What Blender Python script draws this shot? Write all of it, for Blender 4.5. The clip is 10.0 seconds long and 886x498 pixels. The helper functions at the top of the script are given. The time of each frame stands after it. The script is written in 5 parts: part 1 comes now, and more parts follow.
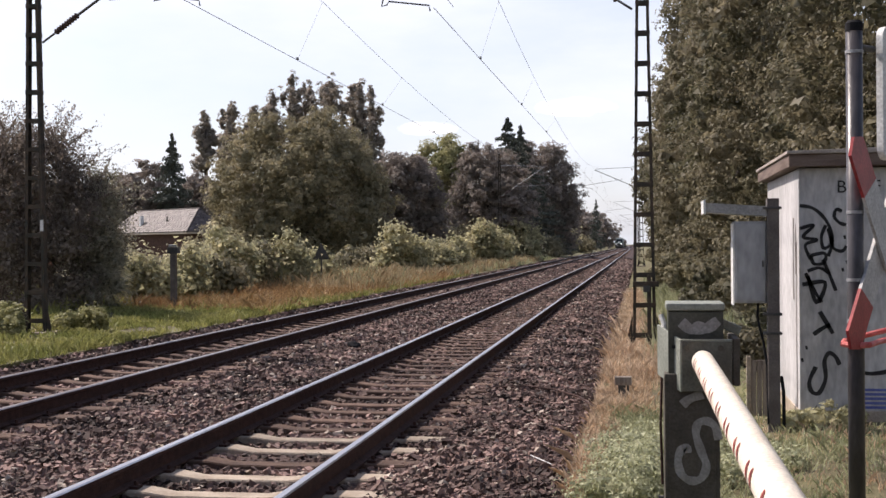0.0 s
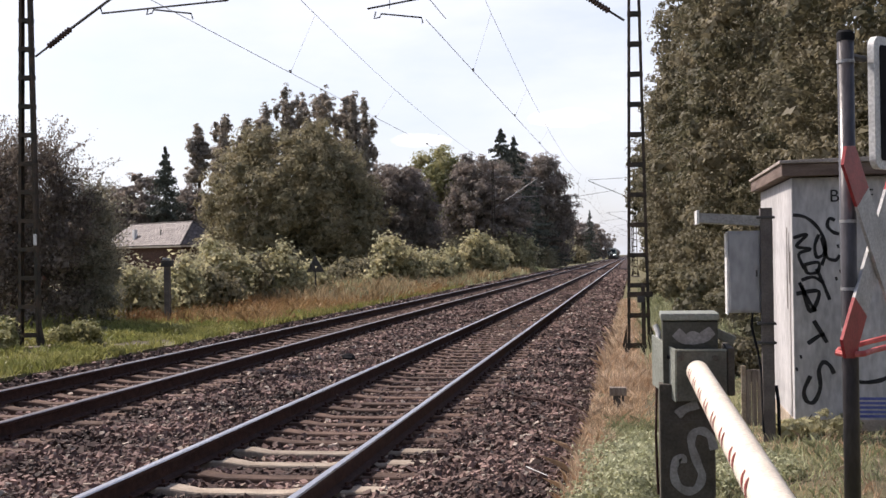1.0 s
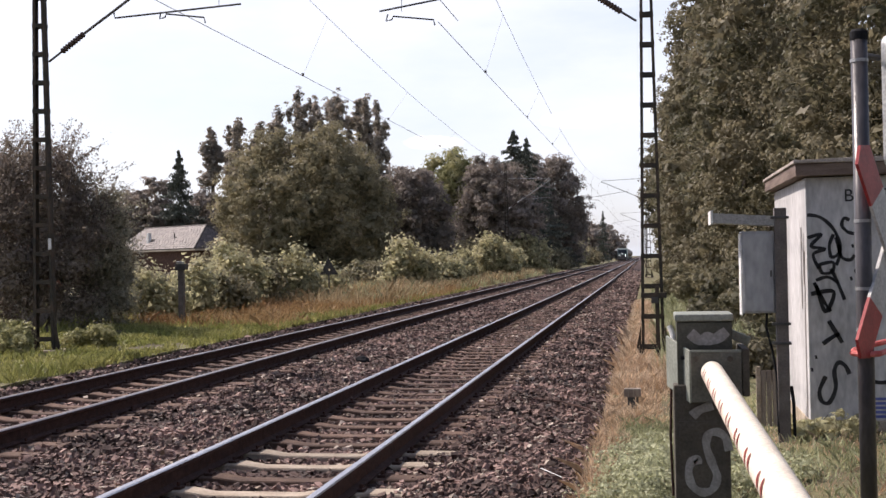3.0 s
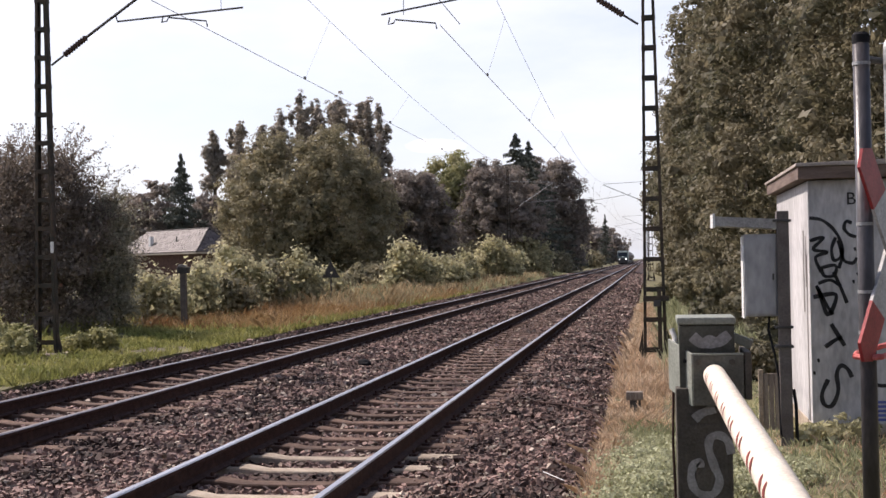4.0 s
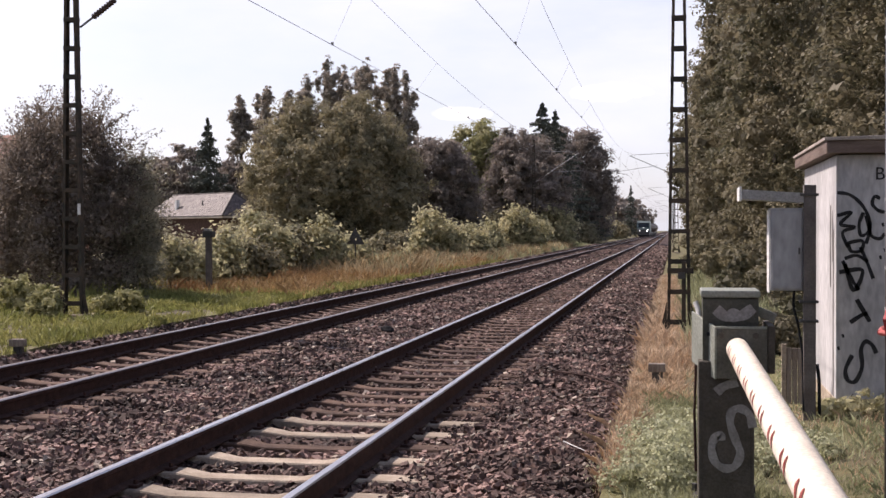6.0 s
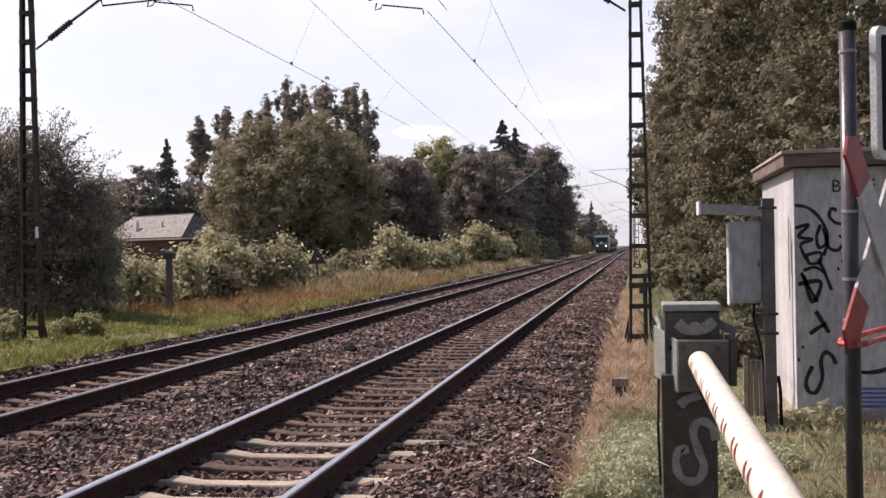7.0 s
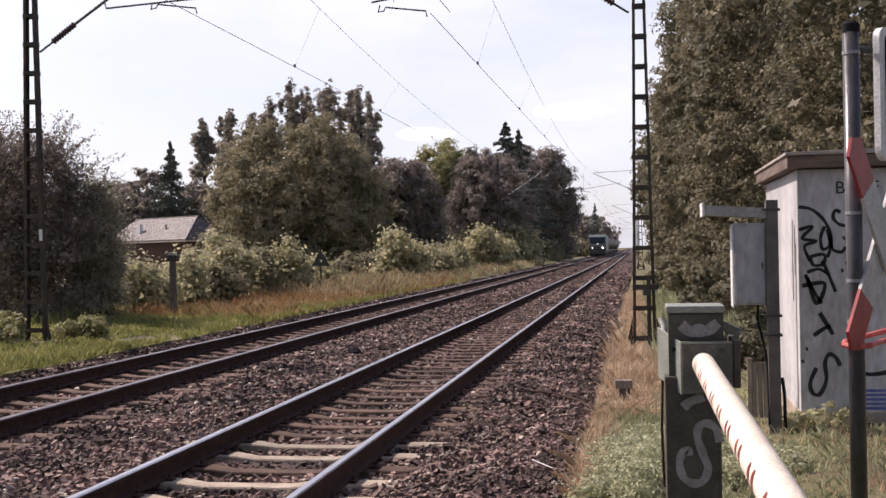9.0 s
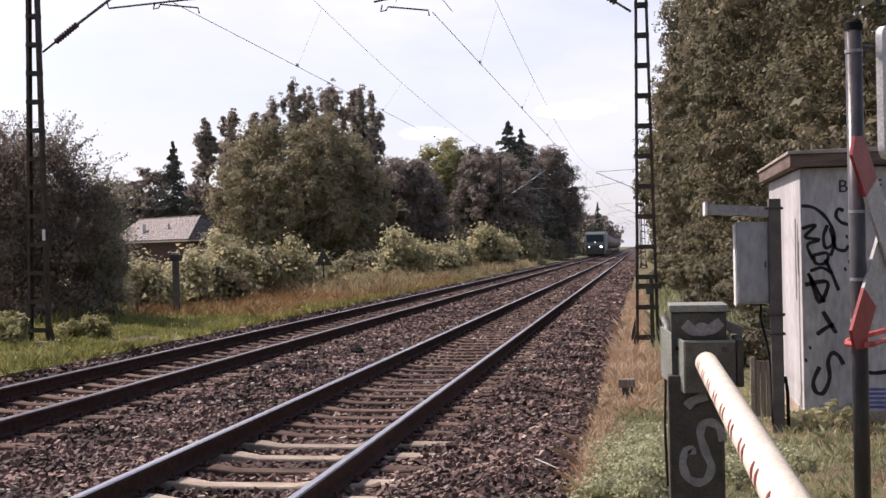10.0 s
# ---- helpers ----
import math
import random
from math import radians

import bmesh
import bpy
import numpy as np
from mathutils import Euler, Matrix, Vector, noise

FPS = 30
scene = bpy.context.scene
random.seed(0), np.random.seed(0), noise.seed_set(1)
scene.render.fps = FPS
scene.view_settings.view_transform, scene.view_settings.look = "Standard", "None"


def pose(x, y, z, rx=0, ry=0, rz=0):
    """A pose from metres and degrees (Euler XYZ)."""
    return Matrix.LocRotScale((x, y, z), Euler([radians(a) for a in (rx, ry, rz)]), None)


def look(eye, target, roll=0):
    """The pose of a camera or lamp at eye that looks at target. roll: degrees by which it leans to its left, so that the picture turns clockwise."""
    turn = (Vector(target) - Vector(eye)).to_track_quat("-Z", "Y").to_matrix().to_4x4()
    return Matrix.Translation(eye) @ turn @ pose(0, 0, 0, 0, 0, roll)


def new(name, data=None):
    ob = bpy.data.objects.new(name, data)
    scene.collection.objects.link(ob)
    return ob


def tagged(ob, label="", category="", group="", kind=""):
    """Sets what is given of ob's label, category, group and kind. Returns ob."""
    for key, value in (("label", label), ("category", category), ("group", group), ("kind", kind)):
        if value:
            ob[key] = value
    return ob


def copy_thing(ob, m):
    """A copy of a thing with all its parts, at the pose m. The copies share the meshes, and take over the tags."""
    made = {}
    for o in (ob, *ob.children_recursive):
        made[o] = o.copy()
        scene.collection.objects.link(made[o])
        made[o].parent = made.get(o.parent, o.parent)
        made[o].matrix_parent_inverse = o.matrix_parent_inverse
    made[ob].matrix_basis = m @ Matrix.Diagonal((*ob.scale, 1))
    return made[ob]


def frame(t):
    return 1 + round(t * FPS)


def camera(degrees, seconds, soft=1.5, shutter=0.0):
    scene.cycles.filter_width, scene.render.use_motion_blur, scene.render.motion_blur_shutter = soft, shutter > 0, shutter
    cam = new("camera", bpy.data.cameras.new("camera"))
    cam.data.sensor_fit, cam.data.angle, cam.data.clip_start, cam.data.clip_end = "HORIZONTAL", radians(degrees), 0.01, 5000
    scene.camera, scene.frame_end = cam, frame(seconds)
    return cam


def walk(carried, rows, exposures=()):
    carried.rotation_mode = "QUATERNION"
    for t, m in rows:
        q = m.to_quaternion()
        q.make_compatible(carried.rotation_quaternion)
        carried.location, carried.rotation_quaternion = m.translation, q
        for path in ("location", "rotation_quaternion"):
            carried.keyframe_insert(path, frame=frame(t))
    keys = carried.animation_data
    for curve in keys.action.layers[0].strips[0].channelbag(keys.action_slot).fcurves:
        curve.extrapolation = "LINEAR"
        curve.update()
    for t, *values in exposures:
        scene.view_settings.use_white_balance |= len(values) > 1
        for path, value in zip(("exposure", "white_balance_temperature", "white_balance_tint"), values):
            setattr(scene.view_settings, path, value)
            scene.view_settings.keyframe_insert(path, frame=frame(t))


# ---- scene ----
cam = camera(40.74, 10.0, soft=1.5)
EYE = 1.63


def aim(yaw, pitch, roll):
    return pose(0, 0, EYE, 90 + pitch, 0, yaw) @ pose(0, 0, 0, 0, 0, -roll)


walk(cam, [
    (0.0, aim(9.422, -0.241, 0.482)),
    (0.5, aim(9.673, -0.154, 1.105)),
    (1.0, aim(9.128, 0.311, 0.846)),
    (1.5, aim(9.299, 0.693, 0.839)),
    (2.0, aim(9.468, 0.298, 0.886)),
    (2.2, aim(9.549, 0.325, 0.886)),
    (3.3, aim(9.760, 0.504, 1.229)),
    (3.5, aim(9.720, 0.586, 1.229)),
    (4.0, aim(9.857, 0.574, 1.178)),
    (4.5, aim(10.368, 0.238, 1.035)),
    (5.0, aim(11.895, -0.302, 0.556)),
    (5.5, aim(12.823, -1.239, 0.024)),
    (6.0, aim(11.047, -0.937, 0.184)),
    (6.2, aim(10.188, -0.659, 0.262)),
    (7.3, aim(9.121, -0.067, 1.100)),
    (7.5, aim(9.067, -0.040, 1.100)),
    (8.0, aim(8.910, 0.165, 0.897)),
    (8.5, aim(9.066, 0.220, 0.972)),
    (9.0, aim(9.383, 0.006, 1.091)),
    (9.5, aim(9.431, 0.103, 1.089)),
    (10.0, aim(9.515, -0.026, 1.179)),
], exposures=[(0.0, 0.22, 6550, 18), (3.5, 0.27, 6550, 19), (5.5, 0.22, 6650, 22), (7.5, 0.18, 6650, 23), (10.0, 0.18, 6650, 23)])

# ---- world, sun ----
SUN_AZ, SUN_EL = 66.0, 47.0      # degrees to the left of the track's direction, and above the horizon
world = bpy.data.worlds.new("sky")
scene.world = world
world.use_nodes = True
wn, wl = world.node_tree.nodes, world.node_tree.links
wn.clear()
w_out = wn.new("ShaderNodeOutputWorld")
w_bg = wn.new("ShaderNodeBackground")
sky = wn.new("ShaderNodeTexSky")
sky.sky_type, sky.sun_disc = "NISHITA", False
sky.sun_elevation, sky.sun_rotation = radians(SUN_EL), radians(-SUN_AZ)
sky.air_density, sky.dust_density, sky.ozone_density = 1.0, 1.6, 1.0
w_bg.inputs["Strength"].default_value = 0.128
# thin high cloud, and one small bright cumulus low over the line
tc = wn.new("ShaderNodeTexCoord")
mp = wn.new("ShaderNodeMapping")
mp.inputs["Scale"].default_value = (1.6, 1.6, 5.0)
cn = wn.new("ShaderNodeTexNoise")
cn.inputs["Scale"].default_value, cn.inputs["Detail"].default_value, cn.inputs["Roughness"].default_value = 2.2, 6.0, 0.55
cr = wn.new("ShaderNodeValToRGB")
cr.color_ramp.elements[0].position, cr.color_ramp.elements[0].color = 0.30, (0.35, 0.35, 0.35, 1)
cr.color_ramp.elements[1].position, cr.color_ramp.elements[1].color = 0.66, (0.95, 0.95, 0.95, 1)
cm = wn.new("ShaderNodeMixRGB")
cm.inputs["Color2"].default_value = (6.5, 7.05, 7.7, 1)
wl.new(tc.outputs["Generated"], mp.inputs["Vector"])
wl.new(mp.outputs["Vector"], cn.inputs["Vector"])
wl.new(cn.outputs["Fac"], cr.inputs["Fac"])
sep = wn.new("ShaderNodeSeparateXYZ")
wl.new(tc.outputs["Generated"], sep.inputs[0])
hz = wn.new("ShaderNodeMapRange")
hz.inputs["From Min"].default_value, hz.inputs["From Max"].default_value = 0.22, 0.60
hz.inputs["To Min"].default_value, hz.inputs["To Max"].default_value = 1.0, 0.12
wl.new(sep.outputs["Z"], hz.inputs["Value"])
hm = wn.new("ShaderNodeMath")
hm.operation = "MULTIPLY"
wl.new(cr.outputs["Color"], hm.inputs[0])
wl.new(hz.outputs[0], hm.inputs[1])
wl.new(hm.outputs[0], cm.inputs["Fac"])
wl.new(sky.outputs["Color"], cm.inputs["Color1"])


def sky_puff(prev, direction, half_w, half_h, soft, amount, grain=45.0):
    """A small cloud: an ellipse round a direction, with a ragged edge."""
    d = Vector(direction).normalized()
    side = Vector((d.y, -d.x, 0)).normalized()
    up = side.cross(d)
    acc = []
    for ax, half in ((side, half_w), (up, half_h)):
        dot = wn.new("ShaderNodeVectorMath")
        dot.operation = "DOT_PRODUCT"
        dot.inputs[1].default_value = ax
        wl.new(tc.outputs["Generated"], dot.inputs[0])
        dv = wn.new("ShaderNodeMath")
        dv.operation, dv.inputs[1].default_value = "DIVIDE", half
        wl.new(dot.outputs["Value"], dv.inputs[0])
        sq = wn.new("ShaderNodeMath")
        sq.operation, sq.inputs[1].default_value = "POWER", 2.0
        ab = wn.new("ShaderNodeMath")
        ab.operation = "ABSOLUTE"
        wl.new(dv.outputs[0], ab.inputs[0])
        wl.new(ab.outputs[0], sq.inputs[0])
        acc.append(sq)
    add = wn.new("ShaderNodeMath")
    add.operation = "ADD"
    wl.new(acc[0].outputs[0], add.inputs[0])
    wl.new(acc[1].outputs[0], add.inputs[1])
    nz = wn.new("ShaderNodeTexNoise")
    nz.inputs["Scale"].default_value, nz.inputs["Detail"].default_value = grain, 5.0
    wl.new(tc.outputs["Generated"], nz.inputs["Vector"])
    ad2 = wn.new("ShaderNodeMath")
    ad2.operation, ad2.inputs[2].default_value = "MULTIPLY_ADD", -0.8
    ad2.inputs[1].default_value = 1.9
    wl.new(nz.outputs["Fac"], ad2.inputs[0])
    tot = wn.new("ShaderNodeMath")
    tot.operation = "ADD"
    wl.new(add.outputs[0], tot.inputs[0])
    wl.new(ad2.outputs[0], tot.inputs[1])
    front = wn.new("ShaderNodeVectorMath")
    front.operation = "DOT_PRODUCT"
    front.inputs[1].default_value = d
    wl.new(tc.outputs["Generated"], front.inputs[0])
    fr = wn.new("ShaderNodeMath")
    fr.operation, fr.inputs[1].default_value = "GREATER_THAN", 0.0
    wl.new(front.outputs["Value"], fr.inputs[0])
    mr = wn.new("ShaderNodeMapRange")
    mr.inputs["From Min"].default_value, mr.inputs["From Max"].default_value = 1.0, 1.0 - soft
    mr.inputs["To Min"].default_value, mr.inputs["To Max"].default_value = 0.0, amount
    mr.interpolation_type = "SMOOTHSTEP"
    wl.new(tot.outputs[0], mr.inputs["Value"])
    ml = wn.new("ShaderNodeMath")
    ml.operation = "MULTIPLY"
    wl.new(mr.outputs[0], ml.inputs[0])
    wl.new(fr.outputs[0], ml.inputs[1])
    mx = wn.new("ShaderNodeMixRGB")
    mx.inputs["Color2"].default_value = (11.5, 11.3, 11.0, 1)
    wl.new(ml.outputs[0], mx.inputs["Fac"])
    wl.new(prev, mx.inputs["Color1"])
    return mx.outputs["Color"]


sky_col = sky_puff(cm.outputs["Color"], (-0.052, 1.0, 0.113), 0.034, 0.0095, 0.7, 0.9)
sky_col = sky_puff(sky_col, (-0.175, 1.0, 0.098), 0.03, 0.007, 0.8, 0.6)
sky_col = sky_puff(sky_col, (-0.52, 0.85, 0.20), 0.32, 0.16, 1.6, 0.4, 3.0)
wl.new(sky_col, w_bg.inputs["Color"])
wl.new(w_bg.outputs[0], w_out.inputs["Surface"])

sun_data = bpy.data.lights.new("sun", "SUN")
sun_data.energy, sun_data.angle, sun_data.color = 5.0, radians(0.55), (1.0, 0.93, 0.82)
sun = new("sun", sun_data)
_az, _el = radians(SUN_AZ), radians(SUN_EL)
to_sun = Vector((-math.sin(_az) * math.cos(_el), math.cos(_az) * math.cos(_el), math.sin(_el)))
sun.matrix_world = look(to_sun * 60, (0, 0, 0))


# ---- materials ----
def mat(name, a, b, scale=6.0, rough=0.85, bump=0.3, metal=0.0, detail=6.0, fine=60.0, per="", spread=0.25,
        lo=0.35, hi=0.65, translucent=0.0, emit=0.0, stretch=(1, 1, 1), dist=0.02, spec=0.3):
    """Two colours mixed by coarse noise and varied by fine noise, with bump; per: 'object' or 'island' varies the brightness."""
    m = bpy.data.materials.new(name)
    m.use_nodes = True
    n, l = m.node_tree.nodes, m.node_tree.links
    p = n["Principled BSDF"]
    p.inputs["Roughness"].default_value, p.inputs["Metallic"].default_value = rough, metal
    p.inputs["Specular IOR Level"].default_value = spec
    co = n.new("ShaderNodeTexCoord")
    ma = n.new("ShaderNodeMapping")
    ma.inputs["Scale"].default_value = stretch
    l.new(co.outputs["Object"], ma.inputs["Vector"])
    n1 = n.new("ShaderNodeTexNoise")
    n1.inputs["Scale"].default_value, n1.inputs["Detail"].default_value = scale, detail
    n2 = n.new("ShaderNodeTexNoise")
    n2.inputs["Scale"].default_value, n2.inputs["Detail"].default_value = fine, 4.0
    for q in (n1, n2):
        l.new(ma.outputs["Vector"], q.inputs["Vector"])
    ramp = n.new("ShaderNodeValToRGB")
    ramp.color_ramp.elements[0].position, ramp.color_ramp.elements[0].color = lo, (*a, 1)
    ramp.color_ramp.elements[1].position, ramp.color_ramp.elements[1].color = hi, (*b, 1)
    l.new(n1.outputs["Fac"], ramp.inputs["Fac"])
    hs = n.new("ShaderNodeHueSaturation")
    mr = n.new("ShaderNodeMapRange")
    mr.inputs["From Min"].default_value, mr.inputs["From Max"].default_value = 0.3, 0.7
    mr.inputs["To Min"].default_value, mr.inputs["To Max"].default_value = 0.8, 1.2
    l.new(n2.outputs["Fac"], mr.inputs["Value"])
    value = mr.outputs[0]
    if per:
        if per == "object":
            rnd = n.new("ShaderNodeObjectInfo").outputs["Random"]
        else:
            rnd = n.new("ShaderNodeNewGeometry").outputs["Random Per Island"]
        m2 = n.new("ShaderNodeMapRange")
        m2.inputs["To Min"].default_value, m2.inputs["To Max"].default_value = 1 - spread, 1 + spread
        l.new(rnd, m2.inputs["Value"])
        mu = n.new("ShaderNodeMath")
        mu.operation = "MULTIPLY"
        l.new(value, mu.inputs[0])
        l.new(m2.outputs[0], mu.inputs[1])
        value = mu.outputs[0]
    l.new(value, hs.inputs["Value"])
    l.new(ramp.outputs["Color"], hs.inputs["Color"])
    l.new(hs.outputs["Color"], p.inputs["Base Color"])
    if bump:
        bu = n.new("ShaderNodeBump")
        bu.inputs["Strength"].default_value, bu.inputs["Distance"].default_value = bump, dist
        l.new(n2.outputs["Fac"], bu.inputs["Height"])
        l.new(bu.outputs["Normal"], p.inputs["Normal"])
    if emit:
        p.inputs["Emission Color"].default_value = (*b, 1)
        p.inputs["Emission Strength"].default_value = emit
    if translucent:
        tr = n.new("ShaderNodeBsdfTranslucent")
        mx = n.new("ShaderNodeMixShader")
        mx.inputs["Fac"].default_value = translucent
        l.new(hs.outputs["Color"], tr.inputs["Color"])
        l.new(p.outputs[0], mx.inputs[1])
        l.new(tr.outputs[0], mx.inputs[2])
        l.new(mx.outputs[0], n["Material Output"].inputs["Surface"])
    return m


M = {}
M["earth"] = mat("earth", (0.10, 0.085, 0.05), (0.16, 0.15, 0.07), 0.8, 0.95, 0.6, fine=25)
# bed darker than the stones on it: shade of the gaps, put into colour
M["ballast"] = mat("ballast", (0.034, 0.019, 0.017), (0.086, 0.053, 0.044), 3.0, 0.9, 1.0, fine=16, dist=0.06)
M["stone"] = mat("stone", (0.039, 0.024, 0.020), (0.230, 0.152, 0.129), 1.2, 0.8, 0.4, fine=40, per="island", spread=0.7)
M["stone_pale"] = mat("stone_pale", (0.22, 0.17, 0.13), (0.44, 0.37, 0.31), 2, 0.8, 0.3, per="island", spread=0.4)
M["concrete"] = mat("concrete", (0.254, 0.203, 0.156), (0.373, 0.313, 0.246), 5, 0.9, 0.35, per="object", spread=0.22)
M["sleeper_dirty"] = mat("sleeper_dirty", (0.066, 0.039, 0.029), (0.138, 0.087, 0.064), 5, 0.9, 0.35, per="object", spread=0.25)
M["rail_rust"] = mat("rail_rust", (0.034, 0.016, 0.013), (0.065, 0.032, 0.025), 14, 0.85, 0.4, fine=90)
M["rail_head"] = mat("rail_head", (0.52, 0.50, 0.52), (0.66, 0.64, 0.66), 8, 0.34, 0.05, metal=1.0, stretch=(8, 0.3, 8))
M["rail_head_dull"] = mat("rail_head_dull", (0.26, 0.22, 0.21), (0.38, 0.34, 0.33), 8, 0.38, 0.05, metal=0.8, stretch=(8, 0.3, 8))
M["asphalt"] = mat("asphalt", (0.055, 0.052, 0.05), (0.085, 0.08, 0.078), 2, 0.9, 0.5, fine=120)
M["panel"] = mat("panel", (0.12, 0.115, 0.11), (0.18, 0.17, 0.165), 4, 0.85, 0.4, fine=80)
M["mast"] = mat("mast", (0.035, 0.036, 0.030), (0.085, 0.062, 0.045), 7, 0.75, 0.3, spec=0.2)
M["steel_dark"] = mat("steel_dark", (0.06, 0.06, 0.06), (0.10, 0.095, 0.09), 9, 0.6, 0.2, metal=0.3)
M["galv"] = mat("galv", (0.30, 0.30, 0.30), (0.42, 0.42, 0.42), 11, 0.5, 0.15, metal=0.6)
M["wire"] = mat("wire", (0.26, 0.25, 0.24), (0.34, 0.33, 0.32), 3, 0.6, 0, metal=0.4)
M["insulator"] = mat("insulator", (0.05, 0.03, 0.025), (0.08, 0.05, 0.04), 6, 0.35, 0)
M["barrier_green"] = mat("barrier_green", (0.095, 0.093, 0.076), (0.142, 0.138, 0.115), 7, 0.55, 0.2, spec=0.4)
M["barrier_side"] = mat("barrier_side", (0.065, 0.058, 0.047), (0.10, 0.088, 0.072), 5, 0.7, 0.3)
M["hood_green"] = mat("hood_green", (0.045, 0.047, 0.037), (0.085, 0.085, 0.068), 7, 0.6, 0.25, spec=0.35)
M["plate"] = mat("plate", (0.22, 0.235, 0.20), (0.29, 0.305, 0.265), 5, 0.5, 0.15)
M["spray_grey"] = mat("spray_grey", (0.23, 0.22, 0.21), (0.33, 0.32, 0.31), 10, 0.7, 0.1)
M["boom_white"] = mat("boom_white", (0.66, 0.58, 0.48), (0.76, 0.69, 0.58), 4, 0.55, 0.1)
M["boom_red"] = mat("boom_red", (0.16, 0.028, 0.022), (0.26, 0.05, 0.04), 10, 0.6, 0.1)
M["white"] = mat("white", (0.644, 0.644, 0.626), (0.736, 0.736, 0.718), 6, 0.5, 0.1)
M["red"] = mat("red", (0.26, 0.022, 0.026), (0.36, 0.038, 0.042), 7, 0.4, 0.05)
M["sign_white"] = mat("sign_white", (0.40, 0.39, 0.38), (0.56, 0.55, 0.54), 5, 0.5, 0.1)
M["black"] = mat("black", (0.012, 0.012, 0.014), (0.02, 0.02, 0.022), 5, 0.85, 0.05, spec=0.1)
M["spray_black"] = mat("spray_black", (0.015, 0.015, 0.018), (0.035, 0.034, 0.036), 14, 0.65, 0.05)
M["plaster_white"] = mat("plaster_white", (0.379, 0.371, 0.371), (0.525, 0.515, 0.515), 2.2, 0.9, 0.25, fine=22, stretch=(1, 1, 0.35))
M["fascia"] = mat("fascia", (0.12, 0.085, 0.07), (0.20, 0.15, 0.125), 5, 0.8, 0.3, stretch=(0.4, 0.4, 3))
M["roof_felt"] = mat("roof_felt", (0.30, 0.26, 0.23), (0.42, 0.37, 0.33), 3, 0.9, 0.4)
M["cab_grey"] = mat("cab_grey", (0.276, 0.276, 0.285), (0.368, 0.368, 0.377), 3, 0.6, 0.08, fine=14, stretch=(1, 1, 0.4))
M["post_brown"] = mat("post_brown", (0.10, 0.085, 0.08), (0.16, 0.14, 0.13), 6, 0.7, 0.2)
M["blue"] = mat("blue", (0.10, 0.12, 0.35), (0.16, 0.19, 0.45), 9, 0.7, 0.1)
M["wood"] = mat("wood", (0.17, 0.14, 0.12), (0.28, 0.24, 0.20), 6, 0.9, 0.5, stretch=(4, 4, 0.4))
M["bark"] = mat("bark", (0.05, 0.042, 0.034), (0.11, 0.092, 0.075), 8, 0.95, 0.8, stretch=(2, 2, 0.4))
M["brick"] = mat("brick", (0.18, 0.075, 0.05), (0.30, 0.13, 0.09), 6, 0.9, 0.4, fine=30)
M["brick_dark"] = mat("brick_dark", (0.055, 0.030, 0.023), (0.094, 0.052, 0.039), 6, 0.9, 0.4, fine=30)
M["tile_grey"] = mat("tile_grey", (0.120, 0.099, 0.093), (0.198, 0.168, 0.161), 1.5, 0.6, 0.3, per="object", spread=0.3)
M["tile_red"] = mat("tile_red", (0.151, 0.054, 0.035), (0.240, 0.093, 0.062), 1.5, 0.7, 0.3, per="object", spread=0.35)
M["plaster_beige"] = mat("plaster_beige", (0.38, 0.32, 0.26), (0.48, 0.42, 0.35), 2, 0.9, 0.2)
M["glass_dark"] = mat("glass_dark", (0.02, 0.025, 0.03), (0.03, 0.035, 0.04), 2, 0.2, 0, spec=0.3)
M["leaf_olive"] = mat("leaf_olive", (0.193, 0.181, 0.114), (0.335, 0.288, 0.178), 0.90, 0.62, 0, per="island", spread=0.20, translucent=0.45)
M["leaf_dark"] = mat("leaf_dark", (0.192, 0.172, 0.147), (0.321, 0.266, 0.228), 0.80, 0.62, 0, per="island", spread=0.20, translucent=0.45)
M["leaf_light"] = mat("leaf_light", (0.263, 0.268, 0.123), (0.416, 0.383, 0.205), 0.90, 0.62, 0, per="island", spread=0.20, translucent=0.45)
M["leaf_shrub"] = mat("leaf_shrub", (0.327, 0.320, 0.187), (0.588, 0.531, 0.332), 1.40, 0.62, 0, per="island", spread=0.28, translucent=0.50)
M["leaf_bronze"] = mat("leaf_bronze", (0.135, 0.108, 0.090), (0.29, 0.24, 0.19), 1.20, 0.62, 0, per="island", spread=0.20, translucent=0.38)
M["leaf_greygreen"] = mat("leaf_greygreen", (0.248, 0.239, 0.172), (0.426, 0.393, 0.297), 1.20, 0.62, 0, per="island", spread=0.20, translucent=0.45)
M["leaf_forest"] = mat("leaf_forest", (0.106, 0.103, 0.060), (0.253, 0.222, 0.147), 0.70, 0.62, 0, per="island", spread=0.20, translucent=0.42)
M["leaf_weed"] = mat("leaf_weed", (0.351, 0.364, 0.221), (0.598, 0.598, 0.403), 2.0, 0.62, 0, per="island", spread=0.25, translucent=0.4)
M["leaf_poplar"] = mat("leaf_poplar", (0.24, 0.215, 0.175), (0.40, 0.34, 0.28), 0.8, 0.6, 0, per="island", spread=0.2, translucent=0.4)
# darker copy of leaf_forest: the shade under the overhanging wood, put into colour
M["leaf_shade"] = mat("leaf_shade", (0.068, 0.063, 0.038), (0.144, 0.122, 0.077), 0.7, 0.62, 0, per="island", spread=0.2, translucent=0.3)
M["leaf_spruce"] = mat("leaf_spruce", (0.076, 0.087, 0.072), (0.122, 0.128, 0.097), 0.90, 0.62, 0, per="island", spread=0.20)
M["grass_green"] = mat("grass_green", (0.220, 0.237, 0.072), (0.360, 0.342, 0.132), 0.7, 0.6, 0, per="island", spread=0.35, translucent=0.35)
